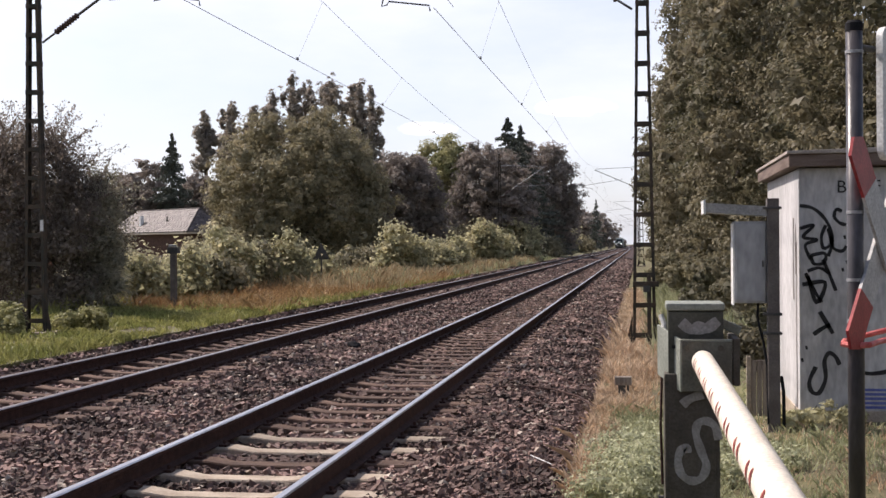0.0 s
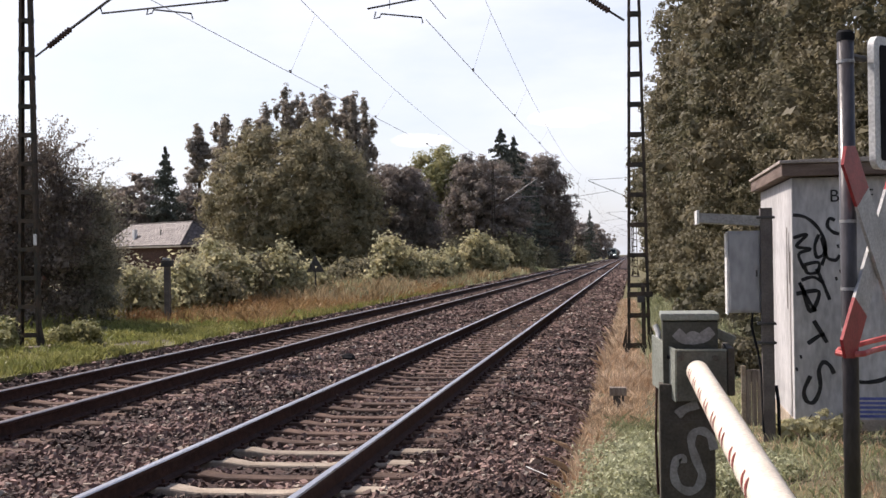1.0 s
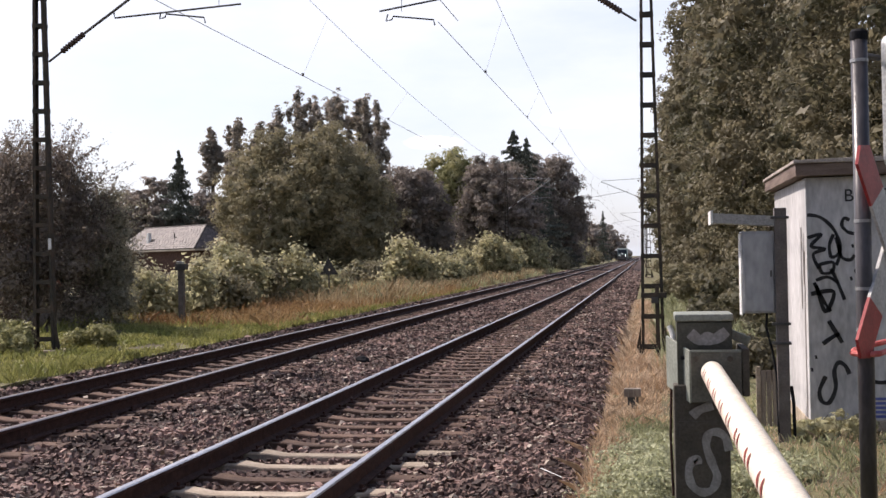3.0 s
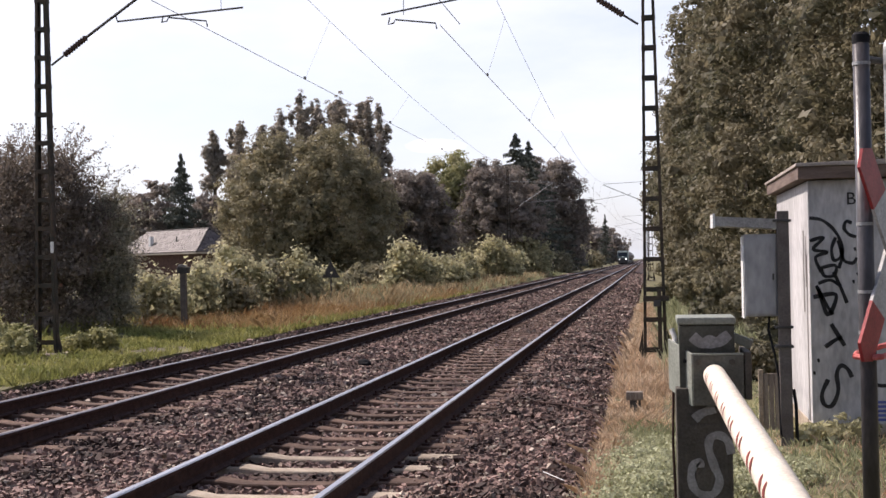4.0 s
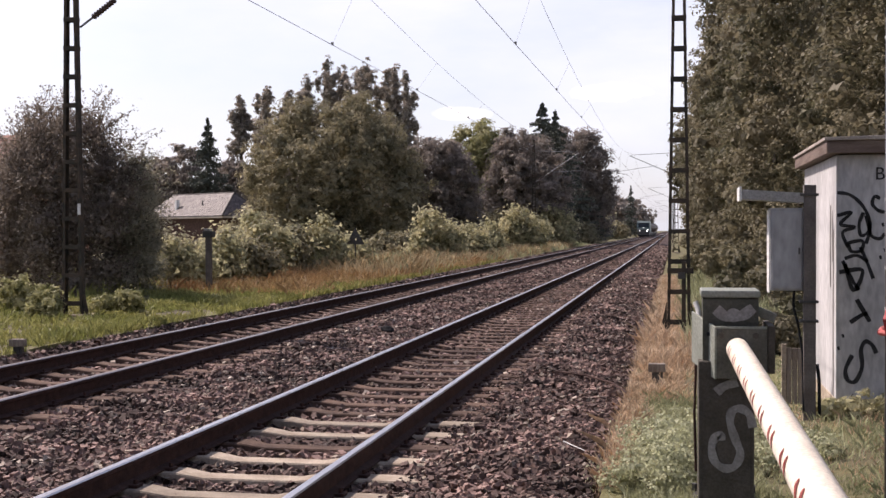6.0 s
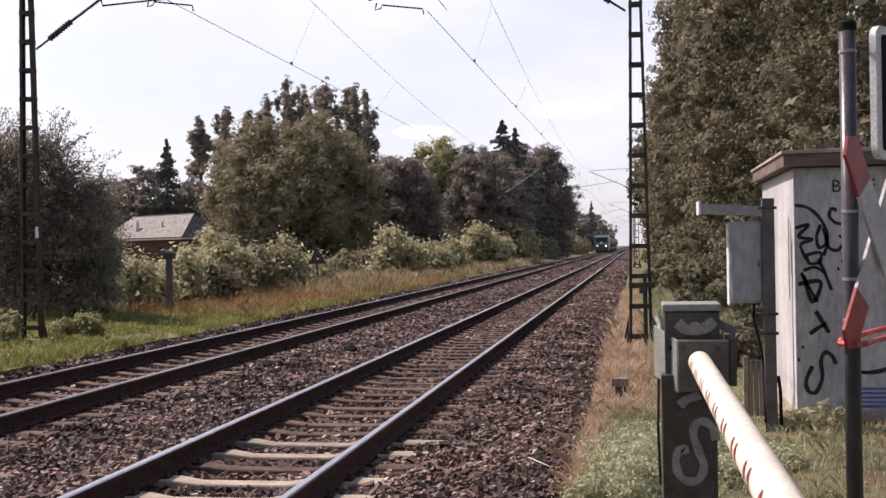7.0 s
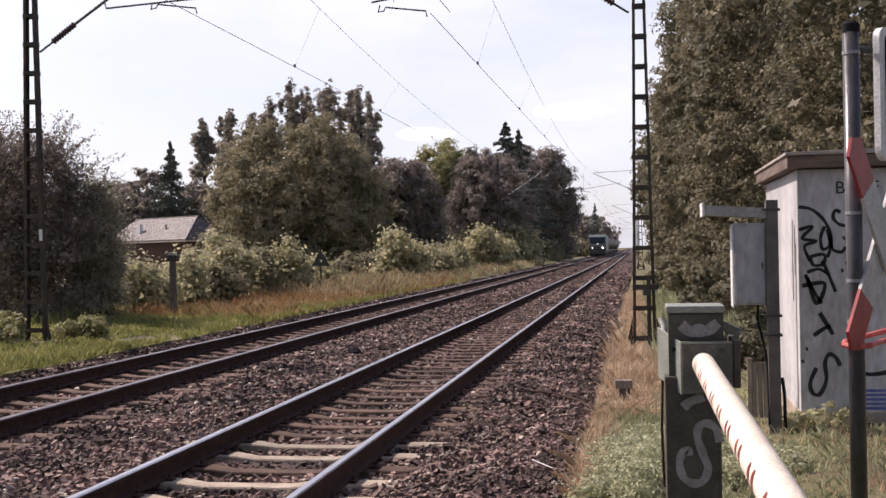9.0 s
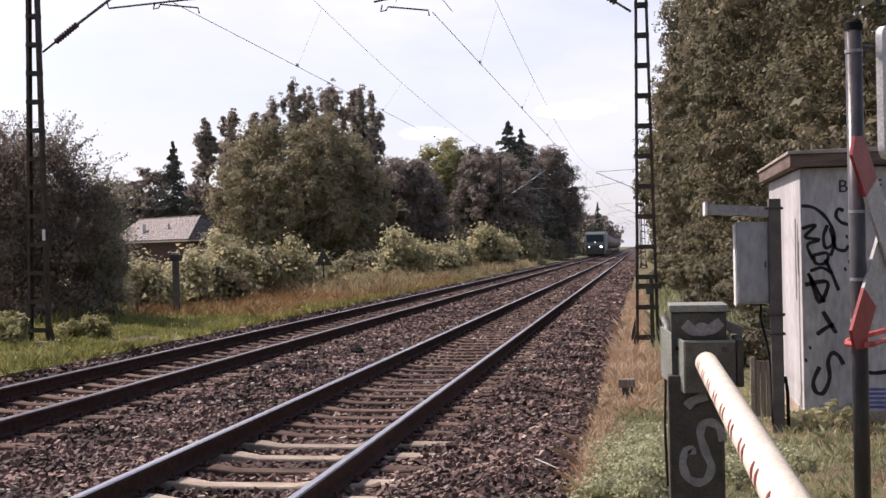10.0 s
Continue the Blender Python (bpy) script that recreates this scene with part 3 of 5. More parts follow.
def tree(name, label, x, y, lobes, n, leaf, material, trunk_r=0.2, trunk_h=None, clump=0.35, seed=1, category="tree", group="", limbs=6, shell=(0.72, 1.03), core=1.0, loose=False):
    """A tree or bush: tapered trunk with limbs that reach into the lobes, and a crown of many leaves. Lobes are in the tree's own space."""
    rng = np.random.RandomState(seed)
    z = float(ground_z(x, y))
    t = thing(name, label, category, (x, y, z), group=group)
    top = max(c[2] for c, r in lobes)
    trunk_h = trunk_h or top * 0.75
    bm = bmesh.new()
    tube(bm, [(0, 0, -0.15), (0.03, 0, trunk_h * 0.3), (-0.04, 0.05, trunk_h * 0.65), (0, 0, trunk_h)], [trunk_r * 1.25, trunk_r, trunk_r * 0.75, trunk_r * 0.3], 8)
    part("trunk", bm, M["bark"], t, smooth=True)
    for k in range(limbs):
        c, r = lobes[k % len(lobes)]
        d = rng.normal(size=3) * 0.4
        e = np.array(c) + d * np.array(r)
        s = trunk_h * rng.uniform(0.3, 0.75)
        bm = bmesh.new()
        mid = (e * 0.5 + np.array([0, 0, s * 0.5]))
        tube(bm, [(0, 0, s), tuple(mid), tuple(e)], [trunk_r * 0.45, trunk_r * 0.28, trunk_r * 0.08], 6)
        part("limb", bm, M["bark"], t, smooth=True)
    q, d, sz = crown_points(lobes, n, rng, clump, shell, leaf, core, loose)
    low = q[:, 2] > 0.02
    v, f = leaves(q[low], sz[low], rng, d[low])
    cr_ob = new("crown", raw_mesh("crown", v, f, material, 3))
    cr_ob.parent = t
    return t


def conifer(x, y, height, width, seed, n=30000):
    """A spruce: whorls of drooping branches of uneven length round a straight trunk."""
    rng = np.random.RandomState(seed)
    t = thing("spruce_tree", "dark green spruce with a pointed top", "tree", (x, y, float(ground_z(x, y))), group="spruces")
    part("trunk", tube(bmesh.new(), [(0, 0, -0.1), (0, 0, height * 0.98)], [0.016 * height, 0.01], 8), M["bark"], t)
    pts = []
    whorls = int(height * 1.7)
    for i in range(whorls):
        k = (i + rng.uniform(0.2, 0.8)) / whorls
        nb = 9
        m = max(8, int(n * (1.6 - 1.2 * k) / whorls / nb))
        for q in range(nb):
            kq = min(0.99, max(0.0, k + rng.uniform(-0.9, 0.9) / whorls))
            zc, rr = height * (0.06 + 0.94 * kq), width * 0.5 * (1 - kq) ** 0.9 + 0.05
            a = rng.uniform(0, 2 * math.pi)
            L = rr * rng.uniform(0.55, 1.2)
            s = rng.rand(m) ** 0.8
            w = 0.16 * L * (1 - s) + 0.04
            off = rng.normal(0, 1, m) * w
            pts.append(np.stack([np.cos(a) * L * s - np.sin(a) * off, np.sin(a) * L * s + np.cos(a) * off, zc - 0.30 * L * s + 0.10 * L * s * s + rng.normal(0, 0.09, m)], -1))
    v, f = leaves(np.concatenate(pts), 0.013 * height, rng)
    ob = new("crown", raw_mesh("crown", v, f, M["leaf_spruce"], 3))
    ob.parent = t


def grass(name, label, xs, ys, n, h, material, seed, lean=0.35, width=0.006, dens=None, tuft=0.0, category="grass", skip=None):
    """Blades of grass over a stretch of ground, as stuff: one narrow triangle pair a blade."""
    rng = np.random.RandomState(seed)
    if tuft:
        nt = n // 14
        cx, cy = rng.uniform(*xs, nt), ys[0] + (ys[1] - ys[0]) * rng.rand(nt) ** (dens or 1.0)
        x = np.repeat(cx, 14) + rng.normal(0, tuft, nt * 14)
        y = np.repeat(cy, 14) + rng.normal(0, tuft, nt * 14)
        hs = np.repeat(rng.uniform(0.55, 1.3, nt), 14)
    else:
        x, y = rng.uniform(*xs, n), ys[0] + (ys[1] - ys[0]) * rng.rand(n) ** (dens or 1.0)
        hs = np.ones(n)
    patch = np.array([noise.noise(Vector((a * 0.6, b * 0.35, seed))) for a, b in zip(x, y)])
    keep = patch > -0.5
    if skip:
        keep &= ~skip(x, y)
    x, y, hs, patch = x[keep], y[keep], hs[keep], patch[keep]
    n = len(x)
    z = ground_z(x, y)
    x = x + np.where(y > H_BEND, bend(y)[0], 0)
    hh = h * hs * rng.uniform(0.5, 1.25, n) * (1 + 0.5 * patch)
    ang = rng.uniform(0, 2 * math.pi, n)
    ln = hh * lean * np.abs(rng.normal(0.6, 0.5, n))
    w = width * (1 + 0.045 * np.maximum(y - 8, 0)) * rng.uniform(0.7, 1.4, n)
    dx, dy = np.cos(ang), np.sin(ang)
    fx, fy = np.cos(ang + rng.uniform(0.8, 2.3, n)), np.sin(ang + rng.uniform(0.8, 2.3, n))
    root = np.stack([x, y, z - 0.01], -1)
    side = np.stack([fx * w, fy * w, np.zeros(n)], -1)
    mid = root + np.stack([dx * ln * 0.35, dy * ln * 0.35, hh * 0.62], -1)
    tip = root + np.stack([dx * ln, dy * ln, hh], -1)
    v = np.stack([root - side, root + side, mid + side * 0.7, tip, mid - side * 0.7], 1).reshape(-1, 3)
    f = np.arange(n * 5).reshape(n, 5)
    ob = new(name, raw_mesh(name, v, f, material, 5))
    tagged(ob, label, category, kind="stuff")


# ---- ground, line and crossing ----
lay_ground()
lay_ballast()
track_r = lay_track("track_near", TRACK_R, 0.0, "railway track with rusty rails on worn concrete sleepers")
track_l = lay_track("track_far", TRACK_L, RISE_L, "second railway track with rusty rails on brown-stained sleepers")


def lay_road():
    road = new("road", finish("road", boxed(-60, 60, -3.0, 6.12, -0.40, -0.035), M["asphalt"]))
    tagged(road, "grey asphalt road over the level crossing", "road", kind="structure")
    for x0, x1 in ((TRACK_R - 0.66, TRACK_R + 0.66), (TRACK_L - 0.66, TRACK_L + 0.66)):
        for k in range(6):
            p = new("crossing_panel", finish("crossing_panel", boxed(x0, x1, 6.06 - 1.2 * (k + 1) + 0.01, 6.06 - 1.2 * k, -0.30, -0.012, bevel=0.012), M["panel"]))
            p.parent = road


lay_road()

# ---- overhead line ----
MAST_Y = (20.0, 92.0, 164.0, 236.0, 308.0, -52.0)
for my in MAST_Y:
    bx, bz = (float(q) for q in bend(my))
    mast_thing(-10.75 + bx, my, 0.06 + bz, 1, False)
    mast_thing(0.05 + bx, my + 0.6, -0.2 + bz, -1, True)
for ya, yb, s in ((-52.0, 20.0, 1), (20.0, 92.0, -1), (92.0, 164.0, 1), (164.0, 236.0, -1), (236.0, 308.0, 1)):
    (bxa, bza), (bxb, bzb) = bend(ya), bend(yb)
    wire_span(-3.55 + bxa, -3.2 + bxb, (-3.1 + bxa, -3.1 + bxb), ya + 0.6, yb + 0.6, bza - 0.03, bzb - 0.03)
    wire_span(-7.6 + bxa, -7.6 + bxb, (-7.0 + bxa, -7.0 + bxb), ya, yb, bza, bzb)


# ---- barrier ----
def ribbon(bm, pts, width, put, closed=False):
    """A brush stroke along a polyline, flat on a wall; put(u, v) gives the place."""
    pts = [Vector(p) for p in pts]
    fine = []
    for i in range(len(pts) - 1):
        p0, p1, p2, p3 = pts[max(i - 1, 0)], pts[i], pts[i + 1], pts[min(i + 2, len(pts) - 1)]
        for k in range(6):
            t = k / 6
            fine.append(0.5 * (2 * p1 + (p2 - p0) * t + (2 * p0 - 5 * p1 + 4 * p2 - p3) * t * t + (3 * p1 - p0 - 3 * p2 + p3) * t ** 3))
    fine.append(pts[-1])
    prev = None
    for i, p in enumerate(fine):
        d = (fine[min(i + 1, len(fine) - 1)] - fine[max(i - 1, 0)]).normalized()
        nrm = Vector((-d.y, d.x)) * width * 0.5 * (0.94 + 0.10 * math.sin(i * 0.7))
        cur = (bm.verts.new(put(*(p + nrm))), bm.verts.new(put(*(p - nrm))))
        if prev:
            bm.faces.new((prev[0], prev[1], cur[1], cur[0]))
        prev = cur


def barrier():
    b = thing("barrier_machine", "green-grey level crossing barrier drive housing with grey spray paint", "barrier", (0.36, 7.95, -0.18))
    # housing pillar
    pillar = part("pillar", boxed(-0.22, 0.125, -0.22, 0.20, 0.0, 0.97, bevel=0.012), M["barrier_side"], b)
    part("door_panel", boxed(-0.19, 0.095, -0.228, -0.221, 0.08, 0.74, bevel=0.003), M["barrier_side"], pillar)
    part("base_frame", boxed(-0.25, 0.155, -0.26, 0.24, -0.1, 0.045, bevel=0.01), M["steel_dark"], b)
    for sx in (-0.235, 0.14):
        for sy in (-0.235, 0.235):
            bm = bmesh.new()
            bmesh.ops.create_cone(bm, cap_ends=True, segments=6, radius1=0.022, radius2=0.022, depth=0.05, matrix=Matrix.Translation((sx, sy, 0.07)))
            part("bolt", bm, M["steel_dark"], b)
    # upper hood
    bm = bmesh.new()
    prism(bm, [(-0.19, 0.96), (0.19, 0.96), (0.19, 1.36), (0.14, 1.405), (-0.14, 1.405), (-0.19, 1.36)], -0.192, 0.152)
    part("hood", bm, M["hood_green"], b)
    # lid paler than the hood: sunlight on the top, put into its colour
    part("hood_lid", boxed(-0.205, 0.163, -0.20, 0.20, 1.372, 1.418, bevel=0.012), M["plate"], b, "lid of the housing, coloured pale for the sun on it")
    # carrier frame around the hood, with the plate turned out at its side
    part("front_plate", boxed(-0.112, 0.20, -0.262, -0.232, 0.865, 1.18, bevel=0.004), M["barrier_green"], b)
    part("frame_edge", boxed(-0.112, 0.20, -0.266, -0.230, 1.182, 1.194), M["plate"], b, "pale edge of the frame")
    # side plate turned to the sun; its paler colour includes that light
    bm = boxed(-0.008, 0.008, -0.002, 0.34, 0.862, 1.19, bevel=0.003)
    bmesh.ops.rotate(bm, verts=bm.verts[:], cent=(0, 0, 0), matrix=Matrix.Rotation(radians(24), 3, "Z"))
    bmesh.ops.translate(bm, verts=bm.verts[:], vec=(-0.114, -0.262, 0))
    for v in bm.verts:
        v.co.z += (v.co.y + 0.262) * 0.25
    part("side_plate", bm, M["plate"], b, "grey-green side plate with bolt holes, coloured pale for the sun on it")
    for zz in (0.93, 1.13):
        bm = bmesh.new()
        bmesh.ops.create_cone(bm, cap_ends=True, segments=8, radius1=0.013, radius2=0.013, depth=0.02, matrix=Matrix.Translation((-0.155, -0.19, zz + 0.01)) @ Matrix.Rotation(radians(66), 4, "Z") @ Matrix.Rotation(radians(90), 4, "X"))
        part("bolt", bm, M["black"], b)
    for sx in (-0.08, 0.13):
        bm = bmesh.new()
        bmesh.ops.create_cone(bm, cap_ends=True, segments=6, radius1=0.02, radius2=0.02, depth=0.02, matrix=Matrix.Translation((sx, -0.268, 1.14)) @ Matrix.Rotation(radians(90), 4, "X"))
        part("bolt", bm, M["barrier_side"], b)
    part("side_arm", boxed(0.205, 0.25, -0.25, 0.25, 0.90, 1.20, bevel=0.008), M["barrier_side"], b)
    bm = bmesh.new()
    box(bm, -0.06, 0.07, -0.03, 0.03, -0.03, 0.03, bevel=0.008, m=pose(0.215, 0.10, 1.25, 0, 24, 0))
    part("crank", bm, M["plate"], b, "pale crank lever")
    bm = bmesh.new()
    tube(bm, [(-0.235, 0.04, 1.33), (-0.215, 0.02, 1.28), (-0.212, 0.0, 1.2)], 0.018, 8)
    part("hose", bm, M["white"], b, "white plastic cable gland")
    bm = bmesh.new()
    tube(bm, [(-0.24, 0.16, 1.12), (-0.23, 0.12, 0.9), (-0.24, 0.1, 0.6), (-0.23, 0.12, 0.2)], 0.009, 6)
    part("cable", bm, M["rail_rust"], b, "dark rusty cable down the pillar")
    bm = bmesh.new()
    tube(bm, [(-0.235, 0.10, 1.05), (-0.235, 0.10, 0.97)], 0.012, 6)
    part("clamp", bm, M["white"], b)
    # grey paint: a curved letter and smears
    put = lambda u, v: (u, -0.2325, v)
    bm = bmesh.new()
    ribbon(bm, [(0.115, 0.557), (0.095, 0.637), (0.044, 0.675), (-0.011, 0.658), (-0.024, 0.586), (0.007, 0.483), (0.038, 0.392), (0.005, 0.312), (-0.06, 0.295), (-0.118, 0.337), (-0.138, 0.418), (-0.118, 0.487), (-0.085, 0.505), (-0.078, 0.47)], 0.054, put)
    ribbon(bm, [(-0.11, 0.775), (-0.06, 0.815), (0.02, 0.845)], 0.06, put)
    part("sprayed_letter", bm, M["spray_grey"], pillar, "curved letter sprayed in grey")
    bm = bmesh.new()
    ribbon(bm, [(-0.11, 1.30), (-0.05, 1.25), (0.0, 1.27), (0.05, 1.26), (0.12, 1.31)], 0.07, lambda u, v: (u, -0.194, v))
    ribbon(bm, [(-0.06, 1.26), (0.0, 1.24), (0.06, 1.26)], 0.05, lambda u, v: (u, -0.195, v))
    part("sprayed_patch", bm, M["spray_grey"], b, "smeared patch of grey paint")
    # the lowered boom
    boom = thing("barrier_boom", "white tubular crossing barrier boom with red reflective marks, lowered", "barrier boom", (0.38, 7.66, 0.875))
    bm = bmesh.new()
    tube(bm, [(0, 0.05, 0), (0, 0.0, 0), (0.036, -3.8, -0.038), (0.09, -9.5, -0.095)], [0.070, 0.071, 0.069, 0.066], 28)
    pipe = part("tube", bm, M["boom_white"], boom, smooth=True)
    # red marks in pairs along the flank
    for k in range(9):
        for j in (0, 1):
            y0 = -0.20 - k * 0.47 - j * 0.13
            bm = bmesh.new()
            prev = None
            for i in range(8):
                a = radians(140 + i * 8)
                wv = 0.026 * math.sin(math.pi * (i + 0.5) / 8) + 0.003
                yy = y0 - 0.05 * i / 8
                cur = tuple(bm.verts.new((0.0718 * math.cos(a) - 0.0095 * yy, yy + s * wv, 0.0718 * math.sin(a) + 0.01 * yy)) for s in (-1, 1))
                if prev:
                    bm.faces.new((prev[0], prev[1], cur[1], cur[0]))
                prev = cur
            bmesh.ops.recalc_face_normals(bm, faces=bm.faces[:])
            part("red_mark", bm, M["boom_red"], pipe)


barrier()


# ---- relay hut, cabinet and their small things ----
STROKES = [
    [(1.51, 1.97), (1.62, 1.95), (1.72, 1.87), (1.79, 1.75), (1.81, 1.61), (1.77, 1.48)],
    [(1.51, 1.75), (1.64, 1.78), (1.54, 1.67), (1.67, 1.64), (1.56, 1.59), (1.61, 1.45)],
    [(1.75, 1.78), (1.71, 1.67), (1.73, 1.56), (1.80, 1.61), (1.77, 1.75)],
    [(1.90, 1.91), (1.85, 1.93), (1.83, 1.86), (1.88, 1.80), (1.94, 1.78)],
    [(1.80, 1.67), (1.82, 1.56), (1.90, 1.53), (1.94, 1.58)],
    [(1.61, 1.49), (1.74, 1.51), (1.73, 1.42), (1.64, 1.41), (1.61, 1.49)]]
STROKES_2 = [
    [(1.72, 1.45), (1.77, 1.34), (1.84, 1.15)],
    [(1.58, 1.34), (1.69, 1.37), (1.79, 1.31)],
    [(1.53, 1.21), (1.74, 1.23), (1.66, 1.04), (1.58, 1.29)],
    [(1.56, 1.32), (1.66, 1.12), (1.71, 1.04)],
    [(1.69, 0.95), (1.81, 0.74)],
    [(1.63, 0.73), (1.73, 0.80), (1.79, 0.82)],
    [(1.87, 0.44), (1.83, 0.52), (1.77, 0.55), (1.73, 0.47), (1.74, 0.31), (1.68, 0.17), (1.61, 0.18), (1.59, 0.28), (1.65, 0.42)],
    [(2.02, 0.42), (2.12, 0.36), (2.3, 0.38), (2.45, 0.46)]]


def hut():
    x0, x1, y0, y1, zt = 1.50, 4.2, 11.9, 14.75, 2.33
    h = thing("relay_hut", "white plastered railway relay hut with black graffiti and a flat roof", "hut")
    wall = part("wall_body", boxed(x0, x1, y0, y1, -0.3, zt, bevel=0.012), M["plaster_white"], h)
    part("plinth", boxed(x0 - 0.012, x1 + 0.012, y0 - 0.012, y1 + 0.012, -0.32, 0.0, bevel=0.006), M["concrete"], h, "grey concrete plinth")
    part("fascia", boxed(x0 - 0.10, x1 + 0.10, y0 - 0.10, y1 + 0.10, zt + 0.01, zt + 0.13, bevel=0.01), M["fascia"], h, "brown stained roof edge")
    bm = bmesh.new()
    vs = box(bm, x0 - 0.12, x1 + 0.12, y0 - 0.12, y1 + 0.12, zt + 0.132, zt + 0.165, bevel=0.006)
    for v in bm.verts:
        v.co.z += 0.05 * (v.co.x - x0) / (x1 - x0) * (1 if v.co.z > zt + 0.14 else 0)
    part("roof_slab", bm, M["roof_felt"], h, "pale sunlit roof felt")
    put = lambda u, v: (u, y0 - 0.004, v)
    for s in STROKES + STROKES_2:
        bm = bmesh.new()
        ribbon(bm, s, 0.034 if s[0][1] > 1.3 else 0.042, put)
        part("graffiti_stroke", bm, M["spray_black"], wall)
    for u, v in ((1.56, 0.62), (1.52, 0.50), (1.94, 1.44), (1.92, 1.68), (1.90, 1.37)):
        bm = bmesh.new()
        ribbon(bm, [(u, v), (u + 0.01, v - 0.035)], 0.022, put)
        part("graffiti_stroke", bm, M["spray_black"], wall)
    # blue painted stripes low on the wall
    for k in range(5):
        part("painted_stripe", boxed(2.0, 2.75, y0 - 0.006, y0 - 0.001, 0.19 - 0.042 * k, 0.215 - 0.042 * k), M["blue"], wall, "blue sprayed stripe")
    for i, ch in enumerate("BF"):
        fc = bpy.data.curves.new("lettering", "FONT")
        fc.body, fc.size, fc.extrude = ch, 0.17, 0.001
        fc.materials.append(M["spray_black"])
        o = new("lettering", fc)
        o.parent = wall
        o.matrix_basis = pose(1.85 + 0.33 * i, y0 - 0.004, 2.09, 90, 0, 0)
    # dark streaks on the left wall, near its front edge
    for yy, za, zb, w in ((12.06, 0.0, 1.62, 0.05), (12.28, 1.05, 1.86, 0.06), (12.12, 1.3, 1.8, 0.04)):
        bm = bmesh.new()
        ribbon(bm, [(yy, za), (yy + 0.02, (za + zb) / 2), (yy, zb)], w, lambda u, v: (x0 - 0.004, u, v))
        part("wall_streak", bm, M["post_brown"], wall, "dark streak down the wall")


def cabinet():
    c = thing("signal_cabinet", "grey sheet-metal cabinet under a small canopy on a steel post", "cabinet", (1.215, 11.5, -0.13))
    part("post", boxed(-0.055, 0.055, -0.05, 0.05, -0.2, 2.16, bevel=0.006), M["post_brown"], c, "brown painted steel post")
    bm = boxed(-0.35, -0.055, 0.0, 0.30, 1.18, 1.95, bevel=0.008)
    shell = part("box", bm, M["cab_grey"], c)
    part("box_door", boxed(-0.335, -0.07, -0.012, -0.001, 1.20, 1.92, bevel=0.003), M["cab_grey"], shell)
    # white sheet over the sunward side: its brightness is sunlight put into colour
    part("side_panel", boxed(-0.362, -0.351, 0.02, 0.28, 1.16, 1.93, bevel=0.002), M["white"], shell, "side panel, whitened for the sun on it")
    part("door_lock", boxed(-0.10, -0.085, -0.02, -0.0125, 1.52, 1.58, bevel=0.003), M["steel_dark"], shell)
    bm = bmesh.new()
    prism(bm, [(-0.61, 2.035), (-0.61, 2.125), (-0.03, 2.085), (-0.03, 1.995)], -0.04, 0.36, axis="y")
    can = part("canopy", bm, M["galv"], c, "pale metal canopy roof")
    part("canopy_end", boxed(-0.635, -0.612, -0.06, 0.38, 2.02, 2.15, bevel=0.004), M["white"], can)
    for z in (2.07, 1.08, 0.9):
        part("clamp", boxed(-0.09, 0.075, -0.062, 0.062, z - 0.012, z + 0.012, bevel=0.003), M["steel_dark"], c)
    bm = bmesh.new()
    tube(bm, [(-0.13, 0.05, 1.18), (-0.14, 0.05, 1.05), (-0.09, 0.02, 0.82), (-0.06, 0.0, 0.6), (-0.055, -0.05, 0.05)], 0.012, 6)
    part("cable", bm, M["black"], c, "black cable from the cabinet")
    bm = bmesh.new()
    tube(bm, [(0.09, -0.02, 0.0), (0.085, -0.03, 0.35), (0.07, 0.0, 0.5)], 0.016, 6)
    part("conduit", bm, M["black"], c)


def wooden_box():
    w = thing("timber_screen", "weathered timber board screen beside the steel post", "screen", (1.08, 12.3, -0.12))
    for k in range(3):
        part("board", boxed(0.0 + 0.055 * k, 0.05 + 0.055 * k, -0.012, 0.012, 0.0, 0.56, bevel=0.004), M["wood"], w)
    part("rail_board", boxed(-0.01, 0.17, 0.014, 0.034, 0.44, 0.50), M["wood"], w)
    part("end_post", boxed(-0.045, -0.002, -0.02, 0.02, 0.0, 0.60, bevel=0.004), M["concrete"], w)


